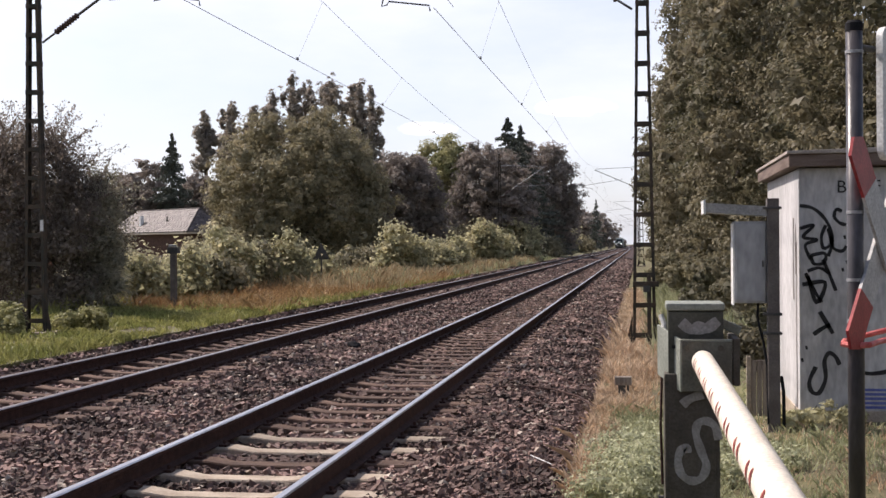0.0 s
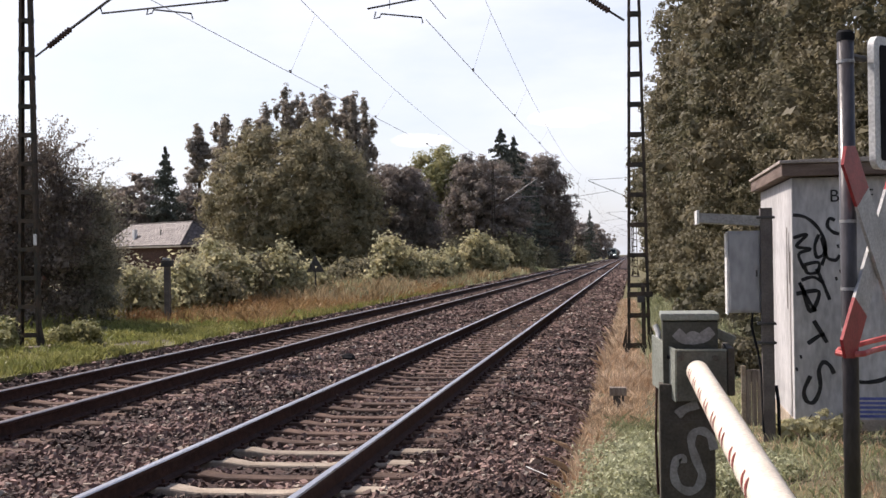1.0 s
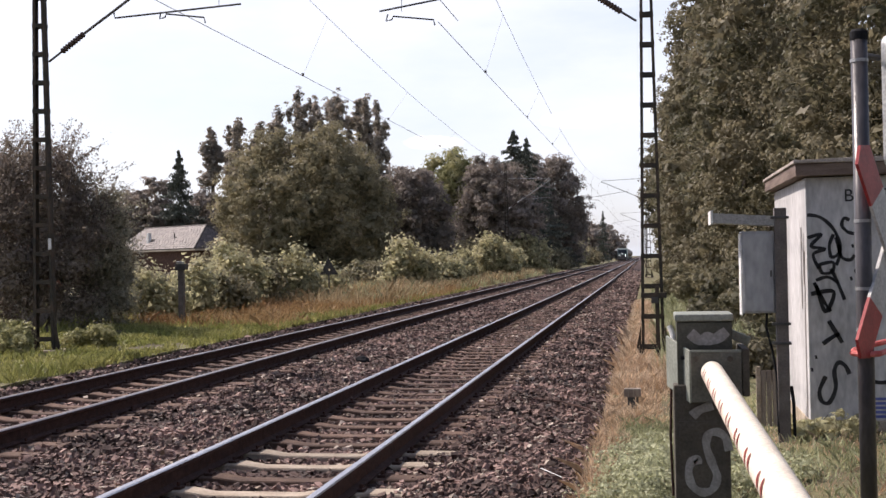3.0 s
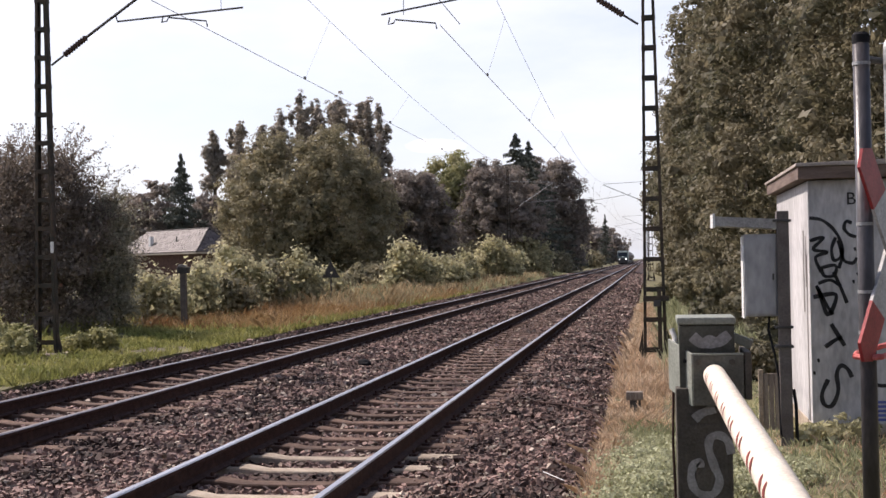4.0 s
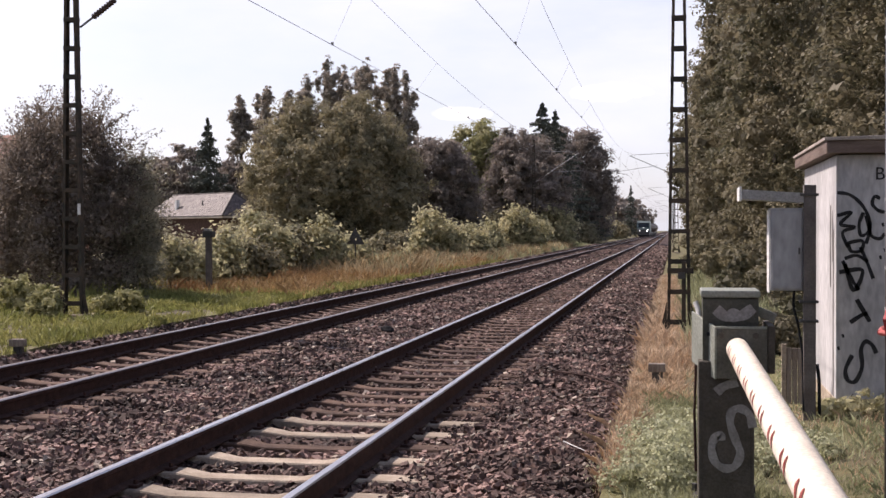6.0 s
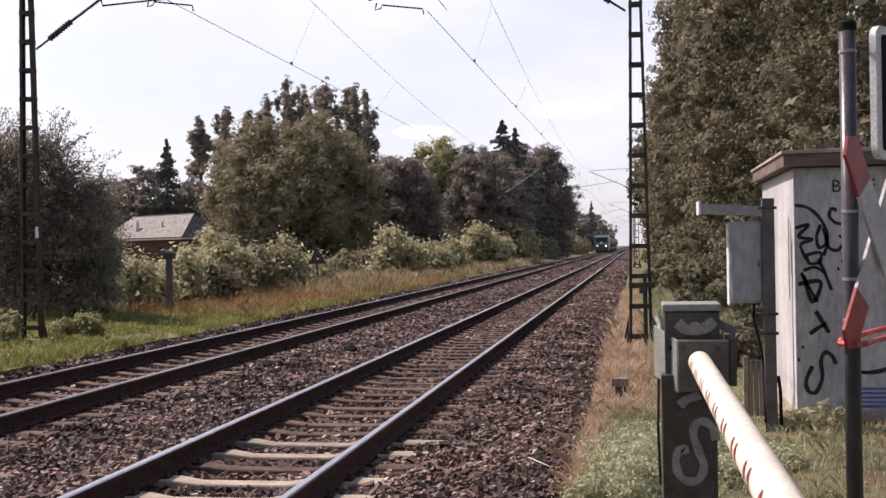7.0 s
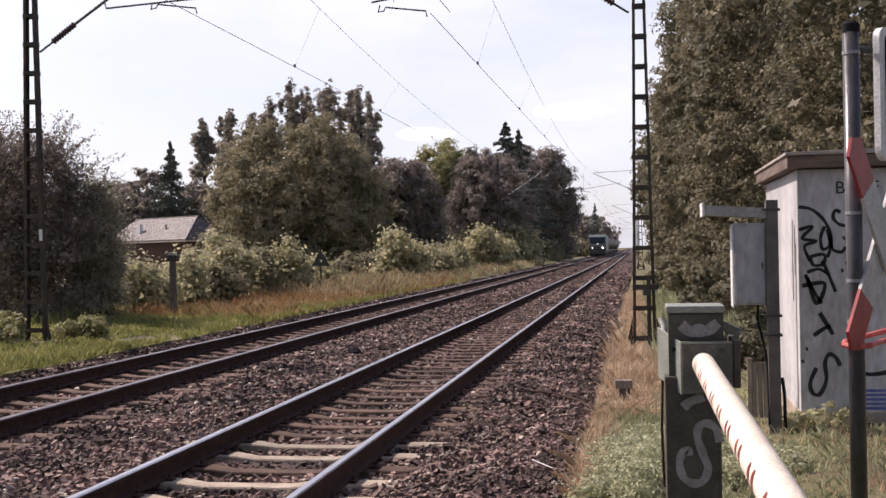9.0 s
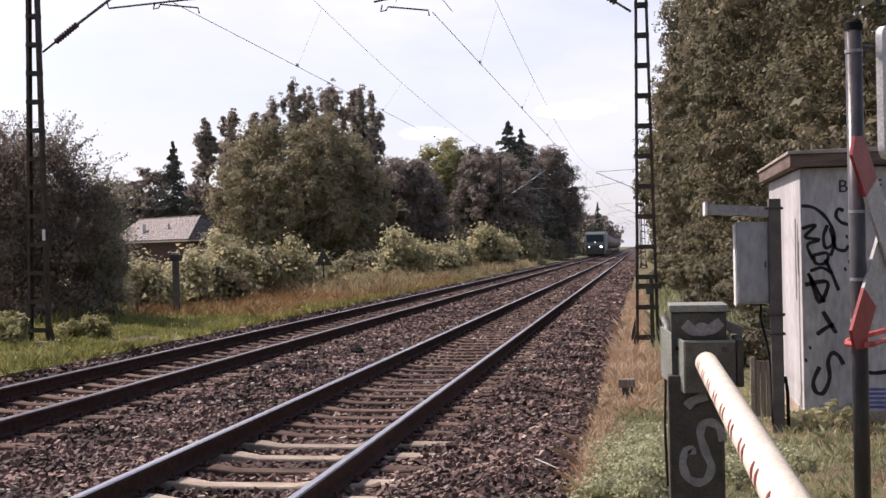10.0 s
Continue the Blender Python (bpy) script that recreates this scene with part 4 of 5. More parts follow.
def crossing_sign():
    s = thing("crossing_sign_post", "grey steel post with red and white cross and black signal board", "sign post", (1.19, 7.0, -0.15))
    part("pipe", tube(bmesh.new(), [(0, 0, -0.3), (0, 0, 2.97)], 0.046, 20), M["galv_post"], s, smooth=True)
    part("pipe_cap", tube(bmesh.new(), [(0, 0, 2.955), (0, 0, 3.0), (0, 0, 3.015)], [0.049, 0.049, 0.036], 20), M["black"], s)
    for z in (2.83, 1.93, 1.55, 1.32):
        part("band", tube(bmesh.new(), [(0, 0, z), (0, 0, z + 0.018)], 0.0495, 20), M["galv"], s)
    # cross of two boards with red ends
    base = pose(0.195, 0.16, 1.765, 0, 0, 56)
    for sgn, off in ((1, 0.0), (-1, 0.022)):
        for seg, (a0, a1) in enumerate(((-0.72, -0.38), (-0.38, 0.38), (0.38, 0.72))):
            bm = bmesh.new()
            hw = 0.095
            tip0 = 0.06 if seg == 0 else 0.0
            tip1 = 0.06 if seg == 2 else 0.0
            prism(bm, [(a0, 0.0), (a0 + tip0, -hw) if tip0 else (a0, -hw), (a1 - tip1, -hw), (a1, 0.0), (a1 - tip1, hw), (a0 + tip0, hw)], -0.009, 0.009, axis="z")
            bmesh.ops.transform(bm, matrix=base @ Matrix.Translation((0, off, 0)) @ Matrix.Rotation(radians(sgn * 54), 4, "Y") @ Matrix.Rotation(radians(90), 4, "X"), verts=bm.verts[:])
            part("cross_board", bm, M["sign_white"] if seg == 1 else M["red"], s, "white cross board" if seg == 1 else "red reflective end of the cross")
    bm = bmesh.new()
    tube(bm, [(0, 0, 1.56), (0.1, 0.1, 1.60)], 0.012, 6)
    tube(bm, [(0, 0, 1.94), (0.1, 0.12, 2.0)], 0.012, 6)
    part("bracket", bm, M["galv"], s)
    # red hoop round the post
    bm = bmesh.new()
    tube(bm, [(-0.075, -0.03, 1.20), (-0.03, -0.085, 1.195), (0.06, -0.08, 1.2), (0.14, 0.05, 1.21), (0.5, 0.42, 1.25)], 0.017, 8)
    tube(bm, [(-0.075, -0.03, 1.20), (-0.05, 0.06, 1.21), (0.1, 0.16, 1.24), (0.45, 0.5, 1.29)], 0.017, 8)
    part("hoop", bm, M["hoop_red"], s, "faded red tubular hoop")
    # signal board: black face in a rounded pale frame
    def rounded(w, h, r):
        pts = []
        for cx, cy, a0 in ((w - r, h - r, 0), (-w + r, h - r, 90), (-w + r, -h + r, 180), (w - r, -h + r, 270)):
            pts += [(cx + r * math.cos(radians(a0 + k * 15)), cy + r * math.sin(radians(a0 + k * 15))) for k in range(7)]
        return pts
    bm = bmesh.new()
    m = pose(0.17 + 0.33 * 0.62, 0.19 + 0.33 * 0.78, 2.63, 0, 0, 52) @ Matrix.Rotation(radians(90), 4, "X")
    prism(bm, rounded(0.33, 0.385, 0.07), -0.02, 0.02, axis="z")
    bmesh.ops.transform(bm, matrix=m, verts=bm.verts[:])
    fr = part("signal_board_frame", bm, M["white"], s, "pale frame of the signal board")
    bm = bmesh.new()
    prism(bm, rounded(0.265, 0.335, 0.02), 0.021, 0.026, axis="z")
    bmesh.ops.transform(bm, matrix=m, verts=bm.verts[:])
    part("signal_board_face", bm, M["black"], fr, "matt black face of the signal board")
    bm = bmesh.new()
    tube(bm, [(0, 0.05, 2.88), (0.14, 0.2, 2.88)], 0.02, 8)
    part("bracket", bm, M["steel_dark"], s)


M["tile_dark"] = mat("tile_dark", (0.05, 0.042, 0.04), (0.08, 0.07, 0.066), 2, 0.8, 0.3)
M["galv_post"] = mat("galv_post", (0.045, 0.042, 0.046), (0.075, 0.07, 0.075), 9, 0.32, 0.1, metal=0.0, stretch=(1, 1, 0.3))
M["hoop_red"] = mat("hoop_red", (0.50, 0.10, 0.09), (0.62, 0.18, 0.16), 9, 0.5, 0.1)
hut()
cabinet()
wooden_box()
crossing_sign()


def small_marker(x, y, z, label, rz=0):
    m = thing("marker_stub", label, "marker", (x, y, z), rz, group="small line-side markers")
    part("head", boxed(-0.10, 0.10, -0.06, 0.06, 0.10, 0.20, bevel=0.012), M["wood"], m)
    part("stem", boxed(-0.06, 0.03, -0.04, 0.04, -0.1, 0.10, bevel=0.006), M["steel_dark"], m)
    part("foot", boxed(0.04, 0.07, -0.03, 0.03, -0.1, 0.10), M["steel_dark"], m)


def stay_post(x, y):
    p = thing("stay_post", "rusty steel stake with a cross bar beside the mast foot", "stake", (x, y, -0.2))
    part("stake", boxed(-0.035, 0.035, -0.03, 0.03, -0.2, 1.28, bevel=0.004), M["mast"], p)
    part("cross_bar", boxed(-0.27, 0.16, -0.035, 0.035, 1.08, 1.17, bevel=0.006), M["mast"], p)
    part("block", boxed(-0.10, 0.02, -0.05, -0.036, 0.99, 1.10, bevel=0.008), M["steel_dark"], p)


stay_post(0.13, 20.4)
small_marker(-0.22, 14.3, -0.16, "small weathered marker stub standing in the dry grass")
small_marker(-8.55, 14.4, 0.0, "small weathered marker stub at the edge of the ballast", 8)
small_marker(-9.2, 42.0, 0.0, "small dark marker stub at the edge of the ballast", 20)


def line_post(x, y):
    p = thing("line_side_post", "weathered grey post with a small box on its top", "post", (x, y, 0.05))
    part("shaft", boxed(-0.07, 0.07, -0.06, 0.06, -0.2, 1.42, bevel=0.01), M["post_brown"], p)
    part("top_box", boxed(-0.13, 0.14, -0.10, 0.10, 1.40, 1.56, bevel=0.015), M["steel_dark"], p)
    part("lid", boxed(-0.10, 0.06, -0.08, 0.08, 1.562, 1.62, bevel=0.015), M["galv"], p)


line_post(-11.4, 28.0)


def ballast_litter():
    c = thing("loose_cable", "thin dark cable lying across the ballast", "cable")
    part("strand", tube(bmesh.new(), [(-2.0, 14.6, -0.18), (-1.75, 14.75, -0.16), (-1.40, 14.8, -0.15), (-1.05, 14.6, -0.16), (-0.72, 14.0, -0.17), (-0.5, 13.3, -0.2)], 0.013, 6), M["rail_rust"], c)
    s = thing("dry_stick", "bleached stick lying on the ballast", "stick")
    part("stick", tube(bmesh.new(), [(-0.93, 10.05, -0.16), (-0.72, 9.6, -0.15)], [0.005, 0.003], 6), M["white"], s)
    d = thing("dark_clod", "dark lump lying between the tracks", "stone", (-5.0, 20.5, -0.17))
    bm = bmesh.new()
    bmesh.ops.create_icosphere(bm, subdivisions=2, radius=0.13)
    for v in bm.verts:
        v.co *= 1 + 0.35 * noise.noise(v.co * 9)
        v.co.z = v.co.z * 0.55 + 0.03
    part("lump", bm, M["black"], d)


ballast_litter()


def warning_triangle(x, y):
    s = thing("triangular_sign", "grey back of a triangular road sign on a post", "road sign", (x, y, float(ground_z(x, y))), 15)
    part("pole", tube(bmesh.new(), [(0, 0.03, -0.1), (0, 0.03, 1.6)], 0.03, 10), M["steel_dark"], s)
    bm = bmesh.new()
    prism(bm, [(-0.33, 1.0), (0.33, 1.0), (0.0, 1.6)], -0.01, 0.01, axis="y")
    part("plate", bm, M["steel_dark"], s)


warning_triangle(-11.45, 42.0)


# ---- houses ----
def tile_roof(house, o, u, v, rows, cols, material, name="roof_tile"):
    """Tiles on a roof slope: o the eave corner, u along the eave, v up the slope; each tile a slightly proud plate."""
    o, u, v = Vector(o), Vector(u), Vector(v)
    nrm = u.cross(v).normalized()
    if nrm.z < 0:
        nrm = -nrm
    du, dv = u / cols, v / rows
    bm = bmesh.new()
    a, b = du * 0.96, dv * 1.12
    pts = [Vector((0, 0, 0)), a, a + b, b]
    lift = [nrm * 0.05, nrm * 0.05, nrm * 0.015, nrm * 0.015]
    top = [bm.verts.new(p + q) for p, q in zip(pts, lift)]
    bot = [bm.verts.new(p) for p in pts]
    bm.faces.new(top)
    for k in range(4):
        bm.faces.new((bot[k], bot[(k + 1) % 4], top[(k + 1) % 4], top[k]))
    bmesh.ops.recalc_face_normals(bm, faces=bm.faces[:])
    me = finish(name, bm, material)
    for i in range(rows):
        for j in range(cols):
            t = new(name, me)
            t.parent = house
            t.location = o + du * (j + 0.02 * math.sin(i * 3.1 + j)) + dv * i


def low_house():
    """The low house beyond the shrubs: a hipped roof, one corner towards the line."""
    w, length, ze, zr = 4.2, 13.0, 2.75, 4.65
    h = thing("low_house", "low brown brick house with a hipped roof of grey tiles", "house", (-35.5, 90.0, 0.0), 53)
    part("wall_body", boxed(0.45, w - 0.45, 0.45, length - 0.45, -0.3, ze), M["brick_dark"], h)
    part("eave_board", boxed(0.0, w, 0.0, length, ze - 0.14, ze, bevel=0.01), M["plaster_beige"], h)
    hip, mid = 1.5, w / 2
    bm = bmesh.new()
    ridge = [bm.verts.new((mid, hip, zr)), bm.verts.new((mid, length - hip, zr))]
    c = [bm.verts.new(p) for p in ((0, 0, ze), (w, 0, ze), (w, length, ze), (0, length, ze))]
    for f in ((c[0], c[1], ridge[0]), (c[1], c[2], ridge[1], ridge[0]), (c[2], c[3], ridge[1]), (c[3], c[0], ridge[0], ridge[1])):
        bm.faces.new(f)
    bm.faces.new(c[::-1])
    roof = part("roof", bm, M["tile_dark"], h)
    rows = 11
    tw = 0.46
    # the short hip end, then the long side that the sun meets
    for long_side in (False, True):
        run, rise = (mid, zr - ze) if long_side else (hip, zr - ze)
        slope = math.atan2(rise, run)
        bm = boxed(0, tw * 0.86, 0, math.hypot(run, rise) / rows * 0.92, 0.0, 0.05)
        me = finish("roof_tile", bm, M["tile_grey"])
        for r in range(rows):
            k = r / rows
            a0, a1 = (hip * k, length - hip * k) if long_side else (mid * k, w - mid * k)
            n = int((a1 - a0) / tw)
            for q in range(n):
                t = new("roof_tile", me)
                t.parent = roof
                u = a0 + tw * q + 0.5 * ((a1 - a0) - n * tw)
                zz = ze + rise * k + 0.03
                if long_side:
                    t.matrix_basis = Matrix.Translation((run * k, u + tw * 0.86, zz)) @ Matrix.Rotation(radians(-90), 4, "Z") @ Matrix.Rotation(slope, 4, "X")
                else:
                    t.matrix_basis = Matrix.Translation((u, run * k, zz)) @ Matrix.Rotation(slope, 4, "X")
    part("ridge_cap", tube(bmesh.new(), [(mid, hip, zr + 0.03), (mid, length - hip, zr + 0.03)], 0.09, 8), M["tile_dark"], roof)
    for q in ((0, 0), (w, 0)):
        part("ridge_cap", tube(bmesh.new(), [(q[0], q[1], ze + 0.04), (mid, hip, zr + 0.04)], 0.08, 8), M["tile_dark"], roof)
    part("chimney", boxed(0.55, 0.85, 8.2, 8.5, ze + 0.4, zr - 0.45), M["white"], roof)
    part("vent_pipe", tube(bmesh.new(), [(0.95, 4.6, ze + 0.7), (0.95, 4.6, ze + 1.35)], 0.06, 8), M["steel_dark"], h)
    f = thing("garden_fence", "weathered board fence in front of the low house", "fence")
    for k in range(12):
        part("fence_board", boxed(-26.2 + k * 0.5, -25.74 + k * 0.5, 60.0, 60.05, 0.0, 1.1 + 0.03 * (k % 3)), M["wood"], f)


def brick_house():
    """The red-tiled brick house, its gable side towards the line."""
    h = thing("brick_house", "dark brick house with a steep red tiled roof", "house")
    x0, x1, y0, y1, ze, zr = -38.0, -24.2, 38.5, 47.0, 2.6, 5.4
    part("wall_body", boxed(x0, x1 - 0.15, y0 + 0.3, y1 - 0.3, -0.2, ze), M["brick"], h)
    bm = bmesh.new()
    prism(bm, [(y0 + 0.3, ze), (y1 - 0.3, ze), ((y0 + y1) / 2, zr - 0.15)], x1 - 0.4, x1 - 0.16, axis="x")
    part("gable", bm, M["brick"], h)
    bm = bmesh.new()
    prism(bm, [(y0 - 0.1, ze - 0.06), ((y0 + y1) / 2, zr - 0.06), (y1 + 0.1, ze - 0.06), (y1 + 0.1, ze - 0.2), ((y0 + y1) / 2, zr - 0.25), (y0 - 0.1, ze - 0.2)], x0, x1, axis="x")
    roof = part("roof", bm, M["tile_red"], h)
    tile_roof(roof, (x1 - 5.4, y0 - 0.1, ze - 0.05), (5.4, 0, 0), (0, (y1 - y0) / 2 + 0.1, zr - ze), 13, 20, M["tile_red"])
    bm = bmesh.new()
    prism(bm, [(y0 - 0.15, ze - 0.2), ((y0 + y1) / 2, zr + 0.02), ((y0 + y1) / 2, zr - 0.14), (y0 + 0.05, ze - 0.26)], x1, x1 + 0.12, axis="x")
    part("verge_board", bm, M["fascia"], h)
    bm = bmesh.new()
    prism(bm, [(40.6, 4.02), ((y0 + y1) / 2, zr + 0.08), ((y0 + y1) / 2, zr - 0.08), (40.6, 3.86)], x1 + 0.122, x1 + 0.16, axis="x")
    part("verge_flashing", bm, M["white"], h, "short white flashing near the ridge")
    part("window", boxed(-27.5, -26.4, y0 + 0.27, y0 + 0.31, 0.8, 1.9), M["glass_dark"], h)
    # low lean-to roof in front
    s = thing("shed", "dark timber shed with a pale corrugated roof edge", "shed")
    part("wall_body", boxed(-27.0, -20.1, 29.5, 33.5, -0.2, 0.95), M["brick_dark"], s)
    bm = bmesh.new()
    prism(bm, [(29.0, 0.90), (29.0, 1.0), (34.0, 2.2), (34.0, 2.1)], -27.2, -19.8, axis="x")
    part("roof", bm, M["tile_dark"], s)


low_house()
brick_house()


# ---- trees left of the line ----
def lobed(w, h, base, n, seed, depth=None, size=(0.15, 0.24)):
    """Lobes that together fill a crown of width w from base to h, uneven in outline, each standing out of the core."""
    rng = np.random.RandomState(seed)
    depth = depth or w
    high = h - base
    out = [((0, 0, base + high * 0.46), (w * 0.37, depth * 0.37, high * 0.43))]
    for k in range(n):
        a = k * 2.4 + rng.uniform(-0.5, 0.5)
        u = (k + rng.uniform(0.2, 0.8)) / n
        zz = base + high * (0.10 + 0.80 * u)
        taper = math.sqrt(max(0.06, 1 - ((u - 0.40) / 0.66) ** 2))
        rr = rng.uniform(*size) * w * (0.75 + 0.25 * taper)
        dx, dy = math.cos(a) * max(0, w * 0.52 * taper - rr * 0.7), math.sin(a) * max(0, depth * 0.52 * taper - rr * 0.7)
        out.append(((dx, dy, min(zz, h - rr * 0.7)), (rr, rr, rr * rng.uniform(0.65, 0.95))))
    return out


def shoots(w, h, seed):
    """Lobes of a shrub of upright shoots of uneven height, each with loose leafy tufts along it."""
    rng = np.random.RandomState(seed)
    out = [((0, 0, h * 0.16), (w * 0.34, w * 0.28, h * 0.18))]
    for k in range(int(8 + 5 * w)):
        x = rng.uniform(-0.5, 0.5) * w
        y = rng.uniform(-0.3, 0.3) * w
        top = h * (1 - 1.3 * (x / w) ** 2) * rng.uniform(0.55, 1.08)
        r = 0.05 * w + 0.05
        for q in range(4):
            f = 1.0 - 0.21 * q
            rr = r * rng.uniform(0.6, 1.3)
            out.append(((x * (1 + 0.15 * rng.normal()) + rng.normal(0, r * 0.9) * min(q, 1), y + rng.normal(0, r), top * f), (rr, rr, rr * rng.uniform(0.4, 0.8))))
    return out


def twiggy_bush(label, x, y, lobes, n, twigs, leaf, material, seed, reach):
    """A bush of many thin upright twigs that stand out of a dense mass, with small leaves along each of them."""
    t = tree("willow_bush", label, x, y, lobes, n, leaf, material, 0.08, None, 0.22, seed, "bush", "bushes beside the mast", limbs=8, shell=(0.70, 1.05), loose=True)
    rng = np.random.RandomState(seed + 1)
    bm = bmesh.new()
    pts = []
    for k in range(twigs):
        c, r = lobes[rng.randint(len(lobes) // 3, len(lobes))]
        d = rng.normal(size=3) * np.array([1.0, 0.8, 0.5]) + np.array([0, 0, 0.75])
        d /= np.linalg.norm(d)
        p0 = np.array(c) + d * np.array(r) * 0.7
        way = d * np.array([0.55, 0.55, 1.0]) + rng.normal(0, 0.2, 3) + np.array([0.10, 0, 0.45])
        way *= reach * rng.uniform(0.4, 1.15) / np.linalg.norm(way)
        droop = np.array([way[0] * 0.25, way[1] * 0.25, -0.12 * reach])
        line = [p0 + way * s + droop * s * s for s in np.linspace(0, 1, 5)]
        tube(bm, [tuple(q) for q in line], [0.007, 0.006, 0.005, 0.004, 0.002], 3, caps=False)
        for s in rng.uniform(0.05, 1.0, 34):
            pts.append(p0 + way * s + droop * s * s + rng.normal(0, 0.04, 3))
    tagged(part("twig_bundle", bm, M["bark"], t, "thin grey twigs"), kind="stuff")
    v, f = leaves(np.array(pts), leaf, rng)
    ob = new("twig_foliage", raw_mesh("twig_foliage", v, f, material, 3))
    ob.parent = t


twiggy_bush("large dark maroon-brown bush with loose feathery twigs", -14.15, 25.9, lobed(3.5, 4.5, -0.6, 36, 11, 2.8, (0.11, 0.18)), 44000, 560, 0.048, M["leaf_bronze"], 11, 0.95)
twiggy_bush("grey-green bush with loose feathery twigs", -12.75, 26.6, lobed(1.25, 3.5, -0.4, 22, 13, 1.4, (0.16, 0.26)), 18000, 200, 0.046, M["leaf_greygreen"], 13, 0.6)
twiggy_bush("low grey-green bush with loose twigs", -16.9, 28.0, lobed(2.2, 2.6, -0.4, 24, 15, 2.2, (0.13, 0.2)), 12000, 90, 0.056, M["leaf_greygreen"], 15, 0.7)
tree("field_maple", "big round olive-green broadleaf tree", -22.3, 76.0, lobed(11.8, 10.55, -1.2, 90, 21, 10.0, (0.085, 0.15)), 96000, 0.125, M["leaf_olive"], 0.3, 5.0, 0.42, 21)
tree("broadleaf_tree", "dense dark green broadleaf tree", -16.6, 84.0, lobed(5.6, 8.75, -1.2, 44, 22, 5.0, (0.12, 0.19)), 36000, 0.13, M["leaf_dark"], 0.25, 5, 0.42, 22)
tree("broadleaf_tree", "dense dark green broadleaf tree", -20.0, 92.0, lobed(8.0, 8.6, -1.2, 30, 28), 18000, 0.17, M["leaf_dark"], 0.25, 5, 0.45, 28)
tree("lime_tree", "lighter yellow-green broadleaf tree behind darker ones", -18.4, 112.0, lobed(6.6, 12.5, 1.0, 46, 23, None, (0.10, 0.17)), 28000, 0.16, M["leaf_light"], 0.25, 6, 0.50, 23)
tree("oak_tree", "broad dark oak beside the line", -13.9, 110.0, lobed(8.2, 11.5, -1.4, 60, 24, None, (0.10, 0.17)), 46000, 0.155, M["leaf_dark"], 0.35, 6, 0.52, 24)
tree("oak_tree", "broad dark oak beside the line", -13.0, 152.0, lobed(11.0, 15.6, -1.4, 70, 25, None, (0.09, 0.16)), 46000, 0.20, M["leaf_dark"], 0.35, 6, 0.70, 25)
tree("oak_tree", "dark broadleaf tree further down the line", -14.4, 205.0, lobed(7.6, 12.4, -1.4, 30, 26), 11000, 0.28, M["leaf_dark"], 0.3, 5, 0.6, 26)
tree("oak_tree", "dark broadleaf tree further down the line", -18.0, 240.0, lobed(9, 11.0, 0.0, 20, 27), 9000, 0.34, M["leaf_dark"], 0.3, 5, 0.6, 27)
POPLARS = ((-48.9, 16.6, 1.9), (-46.9, 17.7, 2.1), (-45.1, 17.5, 2.1), (-43.7, 17.0, 2.1), (-42.0, 18.2, 2.4), (-40.3, 18.9, 2.5), (-38.5, 20.9, 2.3), (-37.3, 19.9, 2.6), (-35.7, 19.8, 2.9), (-34.0, 20.2, 2.9),
           (-32.2, 20.2, 2.9), (-30.5, 19.8, 2.4), (-29.0, 18.0, 2.0))
for i, (px, ph, pw) in enumerate(POPLARS):
    prng = np.random.RandomState(300 + i)
    low = 10.8 if i < 1 else 6.0
    lb = [((prng.normal(0, 0.10) * pw, prng.normal(0, 0.2) * pw, low + (ph - 1.3 - low) * k / 8), (pw * (0.62 - 0.055 * k), pw * (0.62 - 0.055 * k), (ph - low) * 0.095 + 0.3)) for k in range(9)]
    for k in range(9):
        u = prng.uniform(0.35, 0.96)
        a = prng.uniform(0, 6.28)
        lb.append(((math.cos(a) * pw * (0.75 - 0.4 * u), math.sin(a) * pw * 0.5, low + (ph - low) * u), (0.20 * pw, 0.20 * pw, 0.95)))
    tree("poplar_tree", "tall dark poplar with an upright ragged crown", px, 130.0 + 2.5 * math.sin(i * 2.0), lb, 11000, 0.17, M["leaf_poplar"], 0.3, ph * 0.9, 0.36, 40 + i, group="row of poplars", limbs=5, shell=(0.6, 1.1))
conifer(-42.4, 104.0, 11.8, 7.2, 51, 24000)
conifer(-15.4, 140.0, 16.4, 15.0, 52, 26000)
conifer(-14.2, 143.0, 15.7, 13.0, 53, 26000)
conifer(-11.0, 300.0, 12.6, 6.4, 54, 12000)
for i, (bx0, by0, bw, bh) in enumerate(((-45.9, 107, 4.6, 10.5), (-41.2, 107.5, 5, 8.8), (-42.2, 112, 4, 8.8), (-37.0, 112, 6, 8.8), (-31, 104, 6, 8.0), (-48.6, 108, 4, 9.2), (-52, 110, 7, 8.2), (-57, 106, 8, 8.0), (-34, 140, 12, 9), (-44, 146, 12, 9), (-24, 135, 10, 9))):
    tree("broadleaf_tree", "dark broadleaf tree behind the houses", bx0, by0, lobed(bw, bh, 0.0, 26, 60 + i), 9000, 0.19, M["leaf_dark"], 0.25, 5, 0.42, 60 + i, group="trees behind the houses")
for i, (bx0, by0, bw, bh) in enumerate(((-18, 330, 14, 11.0), (-17, 420, 16, 13), (-24, 300, 14, 11), (-34, 520, 24, 12), (-20, 560, 22, 13), (-40, 380, 22, 13))):
    tree("distant_tree", "hazy dark tree at the far end of the line", bx0, by0, lobed(bw, bh, 0.0, 14, 80 + i), 5000, 0.55, M["leaf_dark"], 0.3, 5, 0.9, 80 + i, group="trees at the far end")
